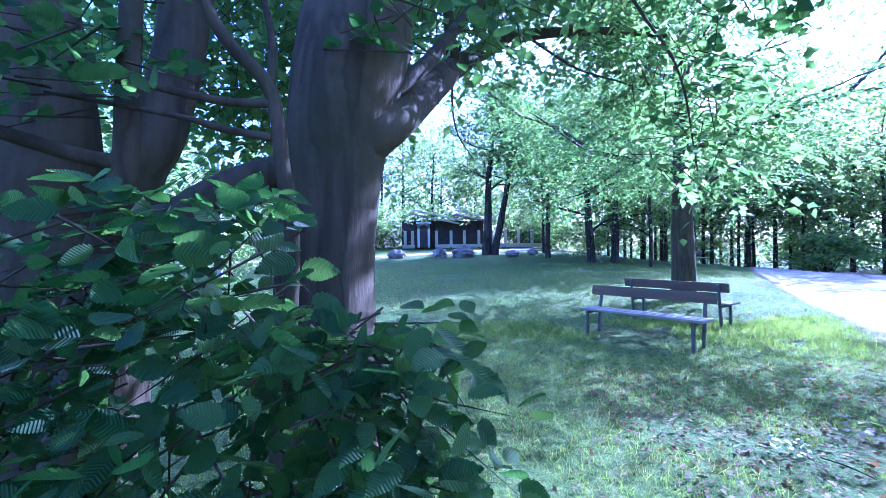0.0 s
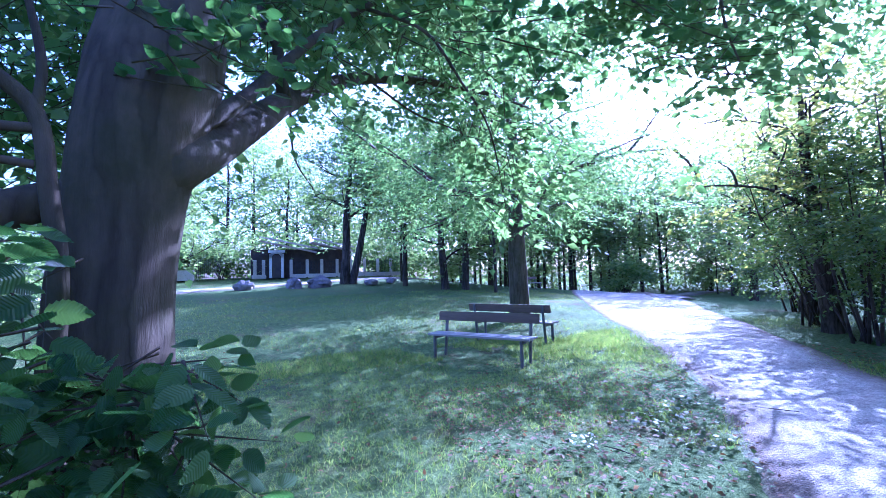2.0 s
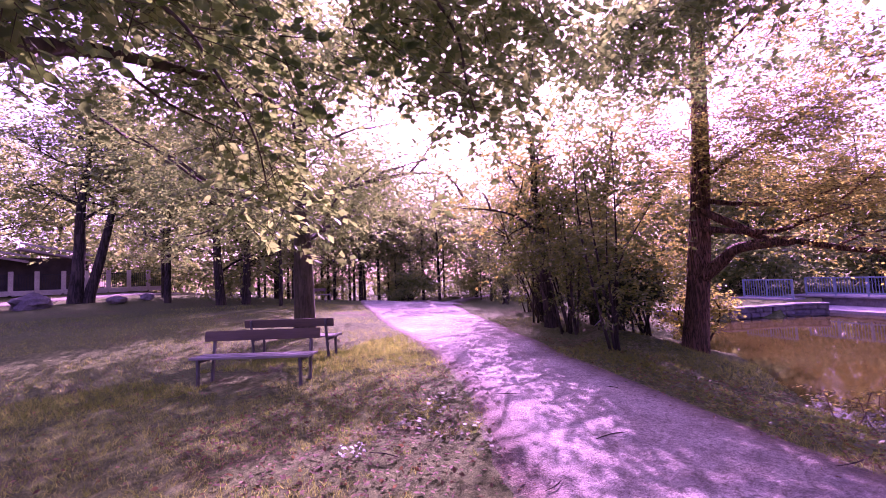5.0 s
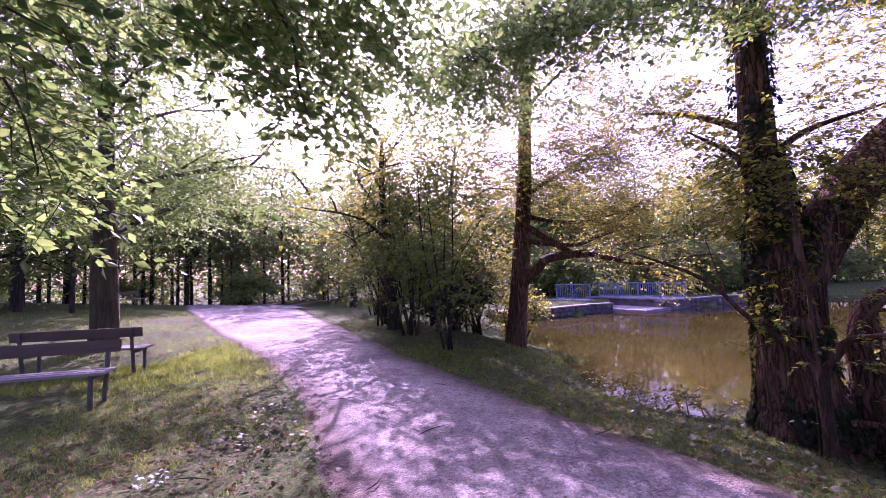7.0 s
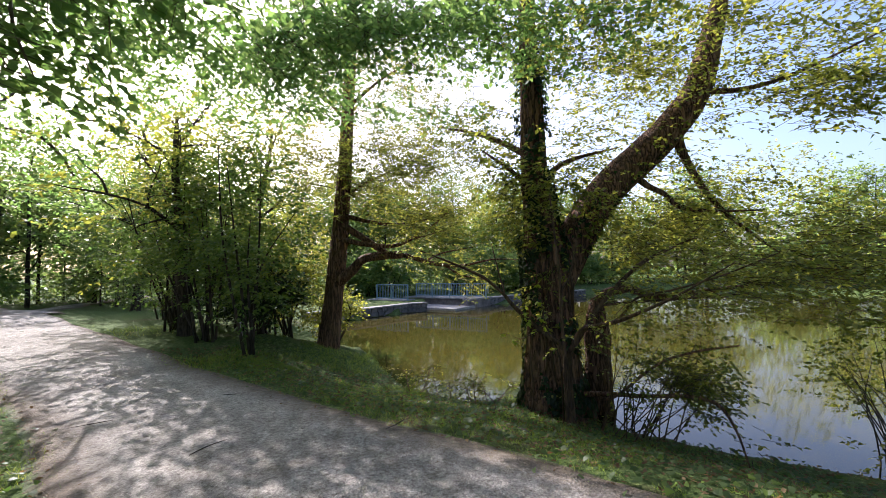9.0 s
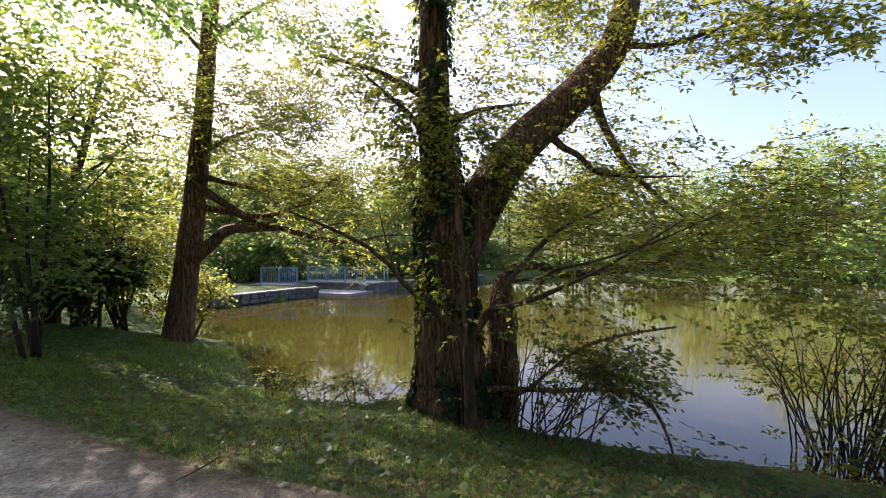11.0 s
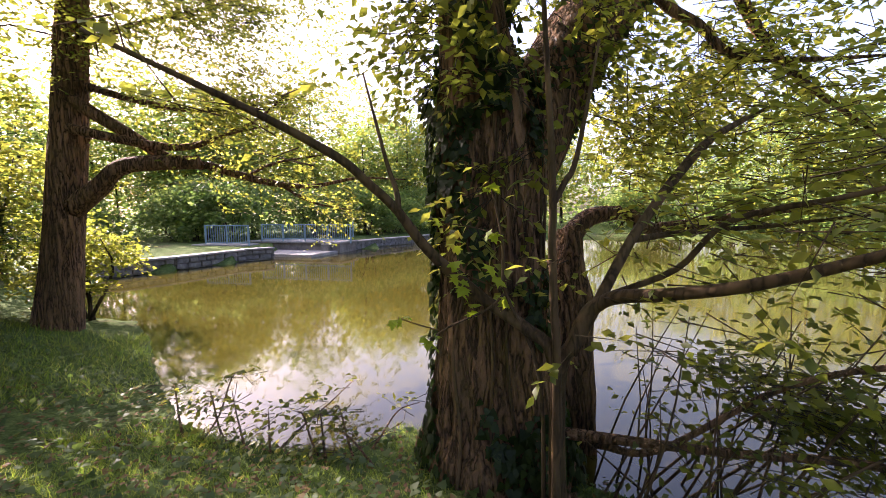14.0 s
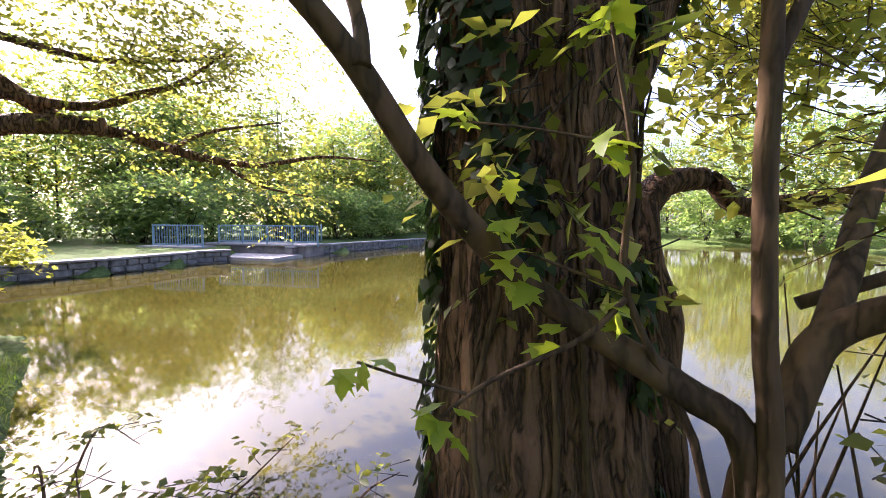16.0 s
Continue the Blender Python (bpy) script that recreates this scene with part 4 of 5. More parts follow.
IV = [[(6.98, -2.75, 1.2, 0.3), (7.0, -3.0, 1.75, 0.3), (7.05, -3.3, 2.25, 0.29), (7.1, -3.77, 2.86, 0.28), (7.1, -4.38, 3.41, 0.265), (7.1, -4.92, 3.94, 0.25), (7.1, -5.35, 4.53, 0.225), (7.1, -5.62, 5.4, 0.18), (7.1, -5.9, 6.4, 0.1), (7.1, -6.1, 7.4, 0.03)],
      [(7.1, -4.95, 3.75, 0.1), (7.08, -5.05, 3.4, 0.07), (6.97, -5.2, 2.95, 0.055), (6.8, -5.4, 2.5, 0.042), (6.45, -5.7, 2.0, 0.02), (6.2, -5.9, 1.7, 0.008)],
      [(7.1, -4.2, 3.1, 0.07), (7.05, -4.4, 2.9, 0.05), (6.94, -4.6, 2.75, 0.042), (6.8, -4.8, 2.5, 0.034), (6.5, -5.2, 2.4, 0.022), (6.1, -5.6, 2.35, 0.008)],
      [(7.1, -5.35, 4.5, 0.06), (6.7, -5.8, 4.35, 0.04), (6.2, -6.3, 4.4, 0.025), (5.4, -7.0, 4.7, 0.008)], [(7.02, -2.6, 2.6, 0.06), (6.7, -2.2, 3.0, 0.04), (6.3, -1.6, 3.3, 0.012)],
      [(7.05, -2.55, 2.9, 0.06), (7.4, -3.2, 3.4, 0.04), (7.6, -4.2, 3.7, 0.012)], [(7.05, -2.5, 3.4, 0.06), (7.5, -1.8, 3.9, 0.035), (7.9, -1.0, 4.2, 0.01)],
      [(6.8, -2.95, -0.35, 0.05), (6.17, -3.25, -0.17, 0.032), (5.76, -3.58, -0.09, 0.026), (5.36, -3.87, 0.02, 0.022), (5.03, -4.02, 0.03, 0.022), (4.85, -4.1, -0.2, 0.014), (4.8, -4.2, -0.6, 0.008)],
      [(6.4, -3.2, -0.3, 0.03), (6.02, -3.3, -0.16, 0.02), (5.57, -3.65, 0.35, 0.016), (5.12, -3.85, 0.59, 0.013), (4.6, -4.0, 0.75, 0.008)]]
for k in range(11):
    tr = np.random.default_rng(640 + k)
    x, y = 7.05 + 0.12 * k, -2.05 + 0.15 * k + tr.normal(0, 0.12)
    dx, dy = tr.uniform(0.15, 0.5), tr.uniform(-0.45, 0.3)
    IV.append([(x, y, -0.7, 0.012), (x + dx * 0.5, y + dy * 0.5, -0.58, 0.009), (x + dx, y + dy, -0.4 + tr.uniform(-0.1, 0.12), 0.006), (x + dx * 1.5, y + dy * 1.6, -0.42 + tr.uniform(-0.1, 0.15), 0.003)])
for rows in IV:
    part("limb", tubes("limb", [rows], M["bark_rough"], 16 if rows[0][3] > 0.1 else 8, 0.1, 5), None, iv)
iv_a = np.vstack([*[along_rows(r, 150, 0.32, start=0.25) for r in IV[1:7]], along_rows(IV[0], 240, 0.5, start=0.35), blob(1700, (6.3, -4.2, 5.1), (2.6, 3.0, 1.5), hollow=0.2, gap=0.7), blob(420, (6.85, -2.75, 2.5), (0.75, 0.95, 0.75), hollow=0.5, gap=1.5), blob(260, (5.0, -5.75, 3.8), (1.0, 0.9, 0.6), hollow=0.1, gap=1.4), blob(60, (6.7, -2.75, 1.2), (0.35, 0.4, 0.5), hollow=0.8, gap=1.5), blob(330, (7.2, -4.6, 2.1), (0.7, 0.9, 0.7), hollow=0.1, gap=1.4)])
crown(iv, iv_a, (6.9, -2.7, 3.2), M["leaf_pond"], 0.085, 7, 0.34, PLAIN, M["bark_far"])
low_a = np.vstack([*[along_rows(r, 9, 0.06, start=0.3) for r in IV[9:]], along_rows(IV[7], 40, 0.2), along_rows(IV[8], 36, 0.18), blob(330, (5.6, -3.9, 0.05), (0.8, 0.7, 0.5), hollow=0.1, gap=1.5)])
crown(iv, low_a, (6.5, -3, 0.2), M["leaf_pond"], 0.07, 6, 0.26, PLAIN, M["bark_far"], name="low_foliage")


def ivy_on(parent, rows, lo, hi, count, seed, size=0.065, stand=0.03):
    """Ivy leaves lying on a trunk between two heights along it."""
    rng = np.random.default_rng(seed)
    s = spline(rows, 10)
    out_p, out_a, out_u = [], [], []
    while len(out_p) < count:
        k = rng.uniform(lo, hi) * (len(s) - 1.01)
        i = int(k)
        c, r = s[i, :3] + (s[i + 1, :3] - s[i, :3]) * (k - i), s[i, 3]
        an = rng.uniform(0, 6.2832)
        if noise.noise(Vector((math.cos(an) * 1.3, math.sin(an) * 1.3, c[2] * 1.3 + seed))) < 0.02:
            continue
        o = np.array([math.cos(an), math.sin(an), 0.0])
        out_p.append(c + o * (r * 1.04 + rng.uniform(0, stand)))
        out_a.append(np.array([-math.sin(an), math.cos(an), 0]) * rng.normal(0, 0.6) + np.array([0, 0, -0.8]) + o * 0.4)
        out_u.append(o + rng.normal(0, 0.3, 3))
    ob = part("ivy", leaves("ivy", np.array(out_p), np.array(out_a), np.array(out_u), size * rng.uniform(0.6, 1.2, count), IVY, M["leaf_ivy"]), None, parent, "dark glossy ivy leaves clinging to the bark")
    ob["kind"] = "stuff"


ivy_on(iv, IV_TRUNK, 0.08, 0.5, 2900, 3, 0.07, 0.05)
ivy_on(iv, IV_TRUNK, 0.5, 0.85, 1500, 8, 0.085, 0.1)
ivy_on(iv, IV[0], 0.1, 0.5, 500, 4)
for k in range(9):
    rng = np.random.default_rng(300 + k)
    an = rng.uniform(2.2, 5.2)
    rows = []
    for z in (-0.6, -0.2, 0.3, 0.8, 1.3, 1.8):
        an += rng.normal(0, 0.1)
        r = float(np.interp(z, [p[2] for p in IV_TRUNK], [p[3] for p in IV_TRUNK])) * 1.05
        rows.append((6.96 + math.cos(an) * r, -2.7 + math.sin(an) * r, z, 0.012 - 0.003 * z))
    part("ivy_stem", tubes("ivy_stem", [rows], M["bark_pale"], 6, 0, 4), None, iv)

# ---- stems beside it ----
st = thing("alder_stump", (0, 0, 0), "gnarled sawn-off stem with a looping live branch", "tree")
part("trunk", tubes("trunk", [farther([(6.7, -3.03, -0.9, 0.19), (6.7, -3.03, 0.0, 0.15), (6.72, -3.04, 0.36, 0.13), (6.76, -3.05, 0.58, 0.145), (6.8, -3.06, 0.8, 0.11), (6.8, -3.09, 1.03, 0.07)], E1, 1.37)], M["bark_rough"], 40, 0.28, 10, 0.04), None, st)
part("limb", tubes("limb", [farther([(6.8, -3.08, 0.98, 0.07), (6.8, -3.24, 1.11, 0.058), (6.8, -3.52, 1.13, 0.05), (6.82, -3.75, 1.03, 0.05), (6.76, -4.04, 1.05, 0.045), (6.6, -4.4, 1.12, 0.03), (6.4, -5.0, 1.2, 0.01)], E1, 1.37)], M["bark_rough"], 9, 0.15), None, st)
sp = thing("young_alder", (0, 0, 0), "young alder clump with pale smooth stems crossing the old trunk", "tree")
SP = [[(6.1, -2.72, -0.9, 0.042), (6.1, -2.68, -0.1, 0.038), (6.09, -2.64, 0.45, 0.034), (6.19, -2.55, 0.58, 0.035), (6.36, -2.38, 0.72, 0.034), (6.42, -2.2, 0.88, 0.033), (6.39, -2.02, 1.05, 0.029), (6.36, -1.87, 1.235, 0.025), (6.31, -1.72, 1.36, 0.022), (6.28, -1.58, 1.47, 0.022), (6.2, -1.22, 1.64, 0.016), (6.1, -0.7, 1.85, 0.008)],
      [(6.34, -1.88, 1.22, 0.018), (6.37, -1.88, 1.32, 0.014), (6.42, -1.84, 1.48, 0.011), (6.55, -1.75, 1.95, 0.005)],
      [(6.03, -2.64, -0.9, 0.03), (6.05, -2.64, 0.39, 0.024), (6.07, -2.63, 0.71, 0.0225), (6.08, -2.62, 1.05, 0.021), (6.08, -2.62, 1.27, 0.02), (6.08, -2.6, 1.6, 0.017), (6.05, -2.5, 2.6, 0.01)],
      [(6.08, -2.62, 1.25, 0.018), (6.07, -2.68, 1.36, 0.016), (6.08, -2.76, 1.5, 0.014), (6.1, -2.9, 2.1, 0.006)],
      [(6.2, -2.78, -0.9, 0.06), (6.15, -2.72, 0.25, 0.042), (6.1, -2.78, 0.51, 0.04), (6.09, -2.85, 0.66, 0.04), (6.03, -2.91, 0.74, 0.038), (5.9, -2.93, 0.79, 0.036), (5.66, -2.96, 0.84, 0.03), (5.3, -3.1, 0.95, 0.025), (4.7, -3.4, 1.25, 0.014), (4.2, -3.7, 1.6, 0.006)],
      [(6.1, -2.76, 0.45, 0.032), (6.1, -2.95, 0.75, 0.032), (6.13, -3.1, 0.94, 0.03), (6.15, -3.25, 1.12, 0.028), (6.2, -3.6, 1.45, 0.03), (6.3, -4.0, 1.7, 0.026), (6.5, -4.8, 2.0, 0.012)],
      [(6.15, -3.2, 1.05, 0.02), (6.2, -3.6, 1.08, 0.018), (6.1, -4.3, 1.12, 0.015), (5.9, -5.2, 1.2, 0.008)],
      [(6.28, -3.16, 0.71, 0.02), (6.02, -3.4, 0.89, 0.018), (5.83, -3.55, 1.16, 0.016), (5.4, -3.8, 1.29, 0.013), (5.0, -4.1, 1.45, 0.01), (4.5, -4.4, 1.7, 0.005)]]
for rows in SP:
    part("limb", tubes("limb", [rows], M["bark_pale"], 10, 0.06, 5), None, sp)
sp_a = np.vstack([along_rows(SP[0], 10, 0.1, start=0.85), along_rows(SP[4], 46, 0.2, start=0.55), along_rows(SP[5], 60, 0.25, start=0.5), along_rows(SP[6], 60, 0.2, start=0.3), along_rows(SP[7], 60, 0.2, start=0.35), blob(620, (5.6, -4.9, 1.5), (1.9, 1.6, 0.75), hollow=0.1, gap=1.5), blob(300, (5.0, -5.75, 1.7), (1.1, 0.9, 0.9), hollow=0.1, gap=1.3)])
crown(sp, sp_a, (6, -2.8, 1), M["leaf_pond"], 0.075, 7, 0.3, PLAIN, M["bark_pale"])
# thin shoots rising from the water's edge
rows = []
for k in range(34):
    rng = np.random.default_rng(500 + k)
    b = np.array([rng.uniform(5.7, 6.6), rng.uniform(-3.9, -3.0), -0.8])
    e = b + np.array([rng.normal(-0.2, 0.4), rng.normal(-0.3, 0.4), rng.uniform(0.6, 1.5)])
    rows.append([(*b, 0.011), (*(b * 0.45 + e * 0.55 + rng.normal(0, 0.06, 3)), 0.008), (*e, 0.003)])
shoots = thing("alder_shoots", (0, 0, 0), "thin upright shoots at the water's edge", "shrub")
for r in rows:
    part("stem", tubes("stem", [r], M["bark_pale"], 4, 0, 3), None, shoots)
crown(shoots, np.array([r[2][:3] for r in rows] + [r[1][:3] for r in rows]), (6.2, -3.4, 0), M["leaf_pond"], 0.06, 5, 0.2, PLAIN)

# a twiggy bush at the water's edge farther along
bush = shrub((4.75, -6.05, land1(4.75, -6.05)), 2.1, 0.95, 48, 97, "leaf_pond", 0.06, 620, 7, "twiggy willow bush leaning over the water's edge", 1.3, name="willow_bush", thick=0.011)

# maple twig before the trunk
mp = thing("maple_sapling", (0, 0, 0), "maple shoot with fresh lime-green lobed leaves", "sapling")
MP = [[(6.12, -2.62, -0.8, 0.012), (6.14, -2.6, 0.3, 0.011), (6.24, -2.44, 0.78, 0.009), (6.2, -2.4, 1.05, 0.007), (6.21, -2.34, 1.33, 0.004)], [(6.24, -2.44, 0.78, 0.008), (6.27, -2.34, 0.69, 0.007), (6.34, -2.16, 0.6, 0.006), (6.34, -2.04, 0.54, 0.004)],
      [(6.34, -2.1, 0.58, 0.004), (6.37, -1.98, 0.62, 0.0035), (6.39, -1.88, 0.66, 0.003)], [(6.24, -2.42, 0.8, 0.005), (6.32, -2.28, 0.86, 0.004), (6.36, -2.2, 0.9, 0.003)], [(6.21, -2.38, 1.1, 0.004), (6.32, -2.25, 1.14, 0.003), (6.4, -2.1, 1.16, 0.002)]]
for rows in MP:
    part("stem", tubes("stem", [rows], M["bark_pale"], 6, 0, 4), None, mp)
rng = np.random.default_rng(77)
mpos, mal, mup, msz = [], [], [], []
for c, n, s in [((6.36, -2.2, 0.9), 6, 0.10), ((6.33, -2.24, 0.8), 6, 0.085), ((6.34, -2.04, 0.54), 6, 0.075), ((6.39, -1.88, 0.66), 4, 0.075), ((6.25, -2.35, 0.92), 4, 0.09), ((6.28, -2.45, 0.74), 4, 0.085), ((6.4, -2.12, 1.16), 5, 0.07), ((6.22, -2.36, 1.1), 6, 0.07), ((6.2, -2.33, 1.33), 6, 0.075),
                ((6.34, -2.2, 1.02), 4, 0.06), ((6.3, -2.3, 0.68), 3, 0.07)]:
    for _ in range(n):
        mpos.append(np.array(c) + rng.normal(0, 0.018, 3))
        mal.append((rng.normal(-0.3, 0.7), rng.normal(0.1, 0.8), rng.uniform(-0.8, 0.1)))
        mup.append((rng.normal(-0.3, 0.4), rng.normal(0, 0.4), 1))
        msz.append(s * rng.uniform(0.6, 1.05))
ob = part("foliage", leaves("foliage", np.array(mpos), np.array(mal), np.array(mup), np.array(msz), LOBED, M["leaf_maple"]), None, mp, "lime-green lobed leaves")

# ---- benches ----


def bench(at, rz, label):
    """A slatted bench on iron end frames; x runs along it, the sitter faces +y."""
    t = thing("bench", at, label, "bench", "benches on the lawn", rz)
    for x in (-0.86, 0.86):
        bm = bmesh.new()
        bm_box(bm, (0.045, 0.05, 0.46), pose(x, 0.24, 0.21), 0.006)
        bm_box(bm, (0.045, 0.05, 0.86), pose(x, -0.17, 0.4, 8), 0.006)
        bm_box(bm, (0.045, 0.46, 0.05), pose(x, 0.04, 0.405), 0.006)
        part("leg", bm, M["frame_iron"], t, "worn grey iron end frame")
    for y in (-0.06, 0.075, 0.21):
        part("seat_slat", box((2.02, 0.115, 0.035), pose(0, y, 0.455), 0.006), M["plank_grey"], t, "grey weathered plank")
    part("backrest", box((2.05, 0.035, 0.17), pose(0, -0.19, 0.76, 8), 0.006), M["plank"], t, "brown weathered back plank")
    return t


def bench_at(a, b, label):
    ang = math.degrees(math.atan2(b[1] - a[1], b[0] - a[0]))
    cx, cy = (a[0] + b[0]) / 2, (a[1] + b[1]) / 2
    return bench((cx, cy, land1(cx, cy)), ang, label)


b1 = bench_at((4.0, 5.83), (2.79, 7.48), "weathered wooden park bench with slim grey iron legs")
b2 = bench_at((4.35, 9.1), (5.45, 7.3), "weathered wooden park bench facing its twin on the lawn")
b3 = bench((14.6, 22.9, land1(14.6, 22.9)), 200, "small distant park bench beside the path")
b4 = bench((36, -3.5, land1(36, -3.5)), 60, "park bench on the far bank of the pond")

# ---- low building with its fence ----
hut = thing("building", (0.6, 39.5, 1.75), "low rendered building with shallow felt roofs and an arched white doorway", "building")
part("wall", box((7.6, 3.6, 2.5), pose(0.6, 1.2, 1.2)), M["dark_wood"], hut)
for x0, w in ((-0.7, 4.6), (3.0, 3.6)):
    part("roof", box((w, 5.0, 0.14), pose(x0 + w * 0.12, 0.0, 2.72, 4, 12.0, 0), 0.02), M["roof"], hut)
# pale boards added along the roofs: their colour imitates a sunlit edge
for x0, w in ((-0.7, 4.6), (3.0, 3.6)):
    part("lit_roof_edge", box((w * 1.01, 0.07, 0.13), pose(x0 + w * 0.12, -2.5, 2.9, 0, 12.0, 0), 0.01), M["plank_grey"], hut, "pale board standing in for the sunlit roof edge")
bm = bmesh.new()
for x in (-0.46, 0.46):
    bm_box(bm, (0.2, 0.25, 2.0), pose(-1.15 + x, -1.9, 1.0), 0.01)
for k in range(9):
    a0 = math.pi * (k + 0.5) / 9
    bm_box(bm, (0.2, 0.25, 0.24), pose(-1.15 + math.cos(a0) * 0.46, -1.9, 1.72 + math.sin(a0) * 0.4, 0, -math.degrees(a0) + 0, 0))
bm_box(bm, (1.3, 0.22, 0.2), pose(-1.15, -1.9, 2.2), 0.01)
part("door_frame", bm, M["white"], hut, "white arched door surround")
part("door", box((0.78, 0.06, 1.95), pose(-1.15, -1.84, 0.98), 0.01), M["dark_wood"], hut, "dark wooden door")
fence = thing("fence", (0, 37.6, 1.75), "low fence of pale pillars with dark barred panels", "fence")
for x in (-2.2, -1.55, 0.6, 1.9, 3.1, 4.4, 5.6, 6.8, 8.0, 9.2, 10.4):
    part("pillar", box((0.24, 0.24, 1.5), pose(x, 0, 0.75), 0.02), M["render_wall"], fence)
for x in (1.25, 2.5, 3.75, 5.0, 6.2, 7.4, 8.6, 9.8, -1.9):
    part("plinth", box((1.1, 0.16, 0.34), pose(x, 0, 0.1), 0.02), M["render_wall"], fence, "pale rendered plinth")
    panel = part("panel", box((1.05, 0.03, 0.04), pose(x, 0, 1.28)), M["iron"], fence)
    part("rail", box((1.05, 0.03, 0.04), pose(x, 0, 0.32)), M["iron"], panel)
    for k in range(9):
        part("bar", box((0.025, 0.025, 0.94), pose(x - 0.5 + k * 0.125, 0, 0.8)), M["iron"], panel)
gate = thing("garden_wall", (-7.2, 36.6, 1.7), "low rendered garden wall with pale piers and iron railings", "wall")
part("plinth", box((4.6, 0.3, 0.8), pose(-1.5, 0, 0.4), 0.02), M["render_wall"], gate)
for x in (-3.6, -0.6):
    part("pier", box((0.45, 0.45, 2.1), pose(x, 0, 1.05), 0.03), M["render_wall"], gate)
for k in range(14):
    part("railing_bar", box((0.03, 0.03, 1.5), pose(0.9 + k * 0.14, 0.4, 0.9)), M["iron"], gate)

# boulders


def boulder(at, size, seed):
    rng = np.random.default_rng(seed)
    bm = bmesh.new()
    bmesh.ops.create_icosphere(bm, subdivisions=3, radius=0.5)
    off = Vector((seed * 3.1, 0, 0))
    for v in bm.verts:
        k = 0.92 + 0.5 * abs(noise.noise(v.co * 2.6 + off)) - 0.25 * abs(noise.noise(v.co * 4.1 - off)) + 0.1 * noise.noise(v.co * 9 + off)
        v.co = Vector((v.co.x * size[0] * k, v.co.y * size[1] * k, max(v.co.z, -0.3) * size[2] * k))
    t = tagged(part("boulder", bm, M["boulder"]), "rough grey-brown boulder lying by the drive", "boulder", "boulders by the drive")
    t.matrix_basis = pose(*at, 0, 0, rng.uniform(0, 360))


for k, (x, y, s) in enumerate([(-2.2, 27.4, (1.15, 0.9, 0.8)), (0.6, 27.6, (1.3, 1.0, 0.95)), (2.2, 27.7, (1.7, 1.1, 1.0)), (5.4, 27.4, (0.9, 0.7, 0.5)), (7.0, 28.5, (0.8, 0.6, 0.5))]):
    boulder((x, y, land1(x, y) + 0.2), s, k + 1)

lp = thing("lamp_post", (-4.4, 8.7, land1(-4.4, 8.7)), "slim grey steel lamp post among the trees", "lamp post")
part("pole", tubes("pole", [[(0, 0, -0.2, 0.055), (0, 0, 2.0, 0.05), (0, 0, 4.6, 0.04)]], M["zinc"], 12, 0, 3), None, lp)

# ---- quay across the pond ----
quay = tagged(new("quay_wall"), "low dark stone quay wall with pale coping", "wall", kind="structure")
QL = [(19.6, 4.9), (21.5, 2.7), (24.0, 0.7)]
QM = [(24.0, 0.7), (24.6, -0.5)]
QR = [(26.2, -2.9), (29.4, -5.9), (35.6, -13.6)]


def wall_run(pts, top, rng):
    for (ax, ay), (bx, by) in zip(pts, pts[1:]):
        ln, an = math.hypot(bx - ax, by - ay), math.atan2(by - ay, bx - ax)
        m = pose((ax + bx) / 2, (ay + by) / 2, 0, 0, 0, math.degrees(an))
        part("core", box((ln, 0.4, top + 1.3 - 0.03), m @ pose(0, 0.06, (top - 1.3) / 2 - 0.03)), M["mortar"], quay)
        n = int(ln / 0.95)
        for k in range(n):
            part("coping", box((ln / n - 0.02, 0.56, 0.065), m @ pose(-ln / 2 + (k + 0.5) * ln / n, 0.0, top + 0.0), 0.012), M["coping"], quay)
        for row in range(3):
            x = -ln / 2
            while x < ln / 2 - 0.1:
                w = min(rng.uniform(0.3, 0.75), ln / 2 - x)
                part("stone", box((w - 0.03, 0.12, 0.17), m @ pose(x + w / 2, -0.17 + rng.uniform(-0.015, 0.015), top - 0.14 - row * 0.2), 0.02), M["stone"], quay)
                x += w


rq = np.random.default_rng(9)
for pts, top in ((QL, -0.26), (QM, -0.24), (QR, -0.26)):
    wall_run(pts, top, rq)
ramp_ob = tagged(part("slipway", box((3.9, 3.0, 0.25), pose(26.5, -1.4, -0.72, 0, 0, 55), 0.02), M["coping"]), "pale concrete slipway at the waterline", "slipway", kind="structure")
plat = thing("platform", (27.8, -1.4, -1.1), "low stone-faced viewing platform beside the water", "platform", rz=55)
part("block", box((5.6, 1.8, 0.86), pose(0, -0.7, 0.43), 0.03), M["boulder"], plat, "rough brown stone facing")
part("slab", box((5.8, 2.0, 0.08), pose(0, -0.7, 0.9), 0.02), M["coping"], plat)
plat2 = thing("platform", (27.5, 2.0, -0.45), "small stone plinth beside the water", "platform", rz=56)
part("block", box((3.0, 1.3, 0.6), pose(0, -0.35, -0.06), 0.03), M["coping"], plat2)


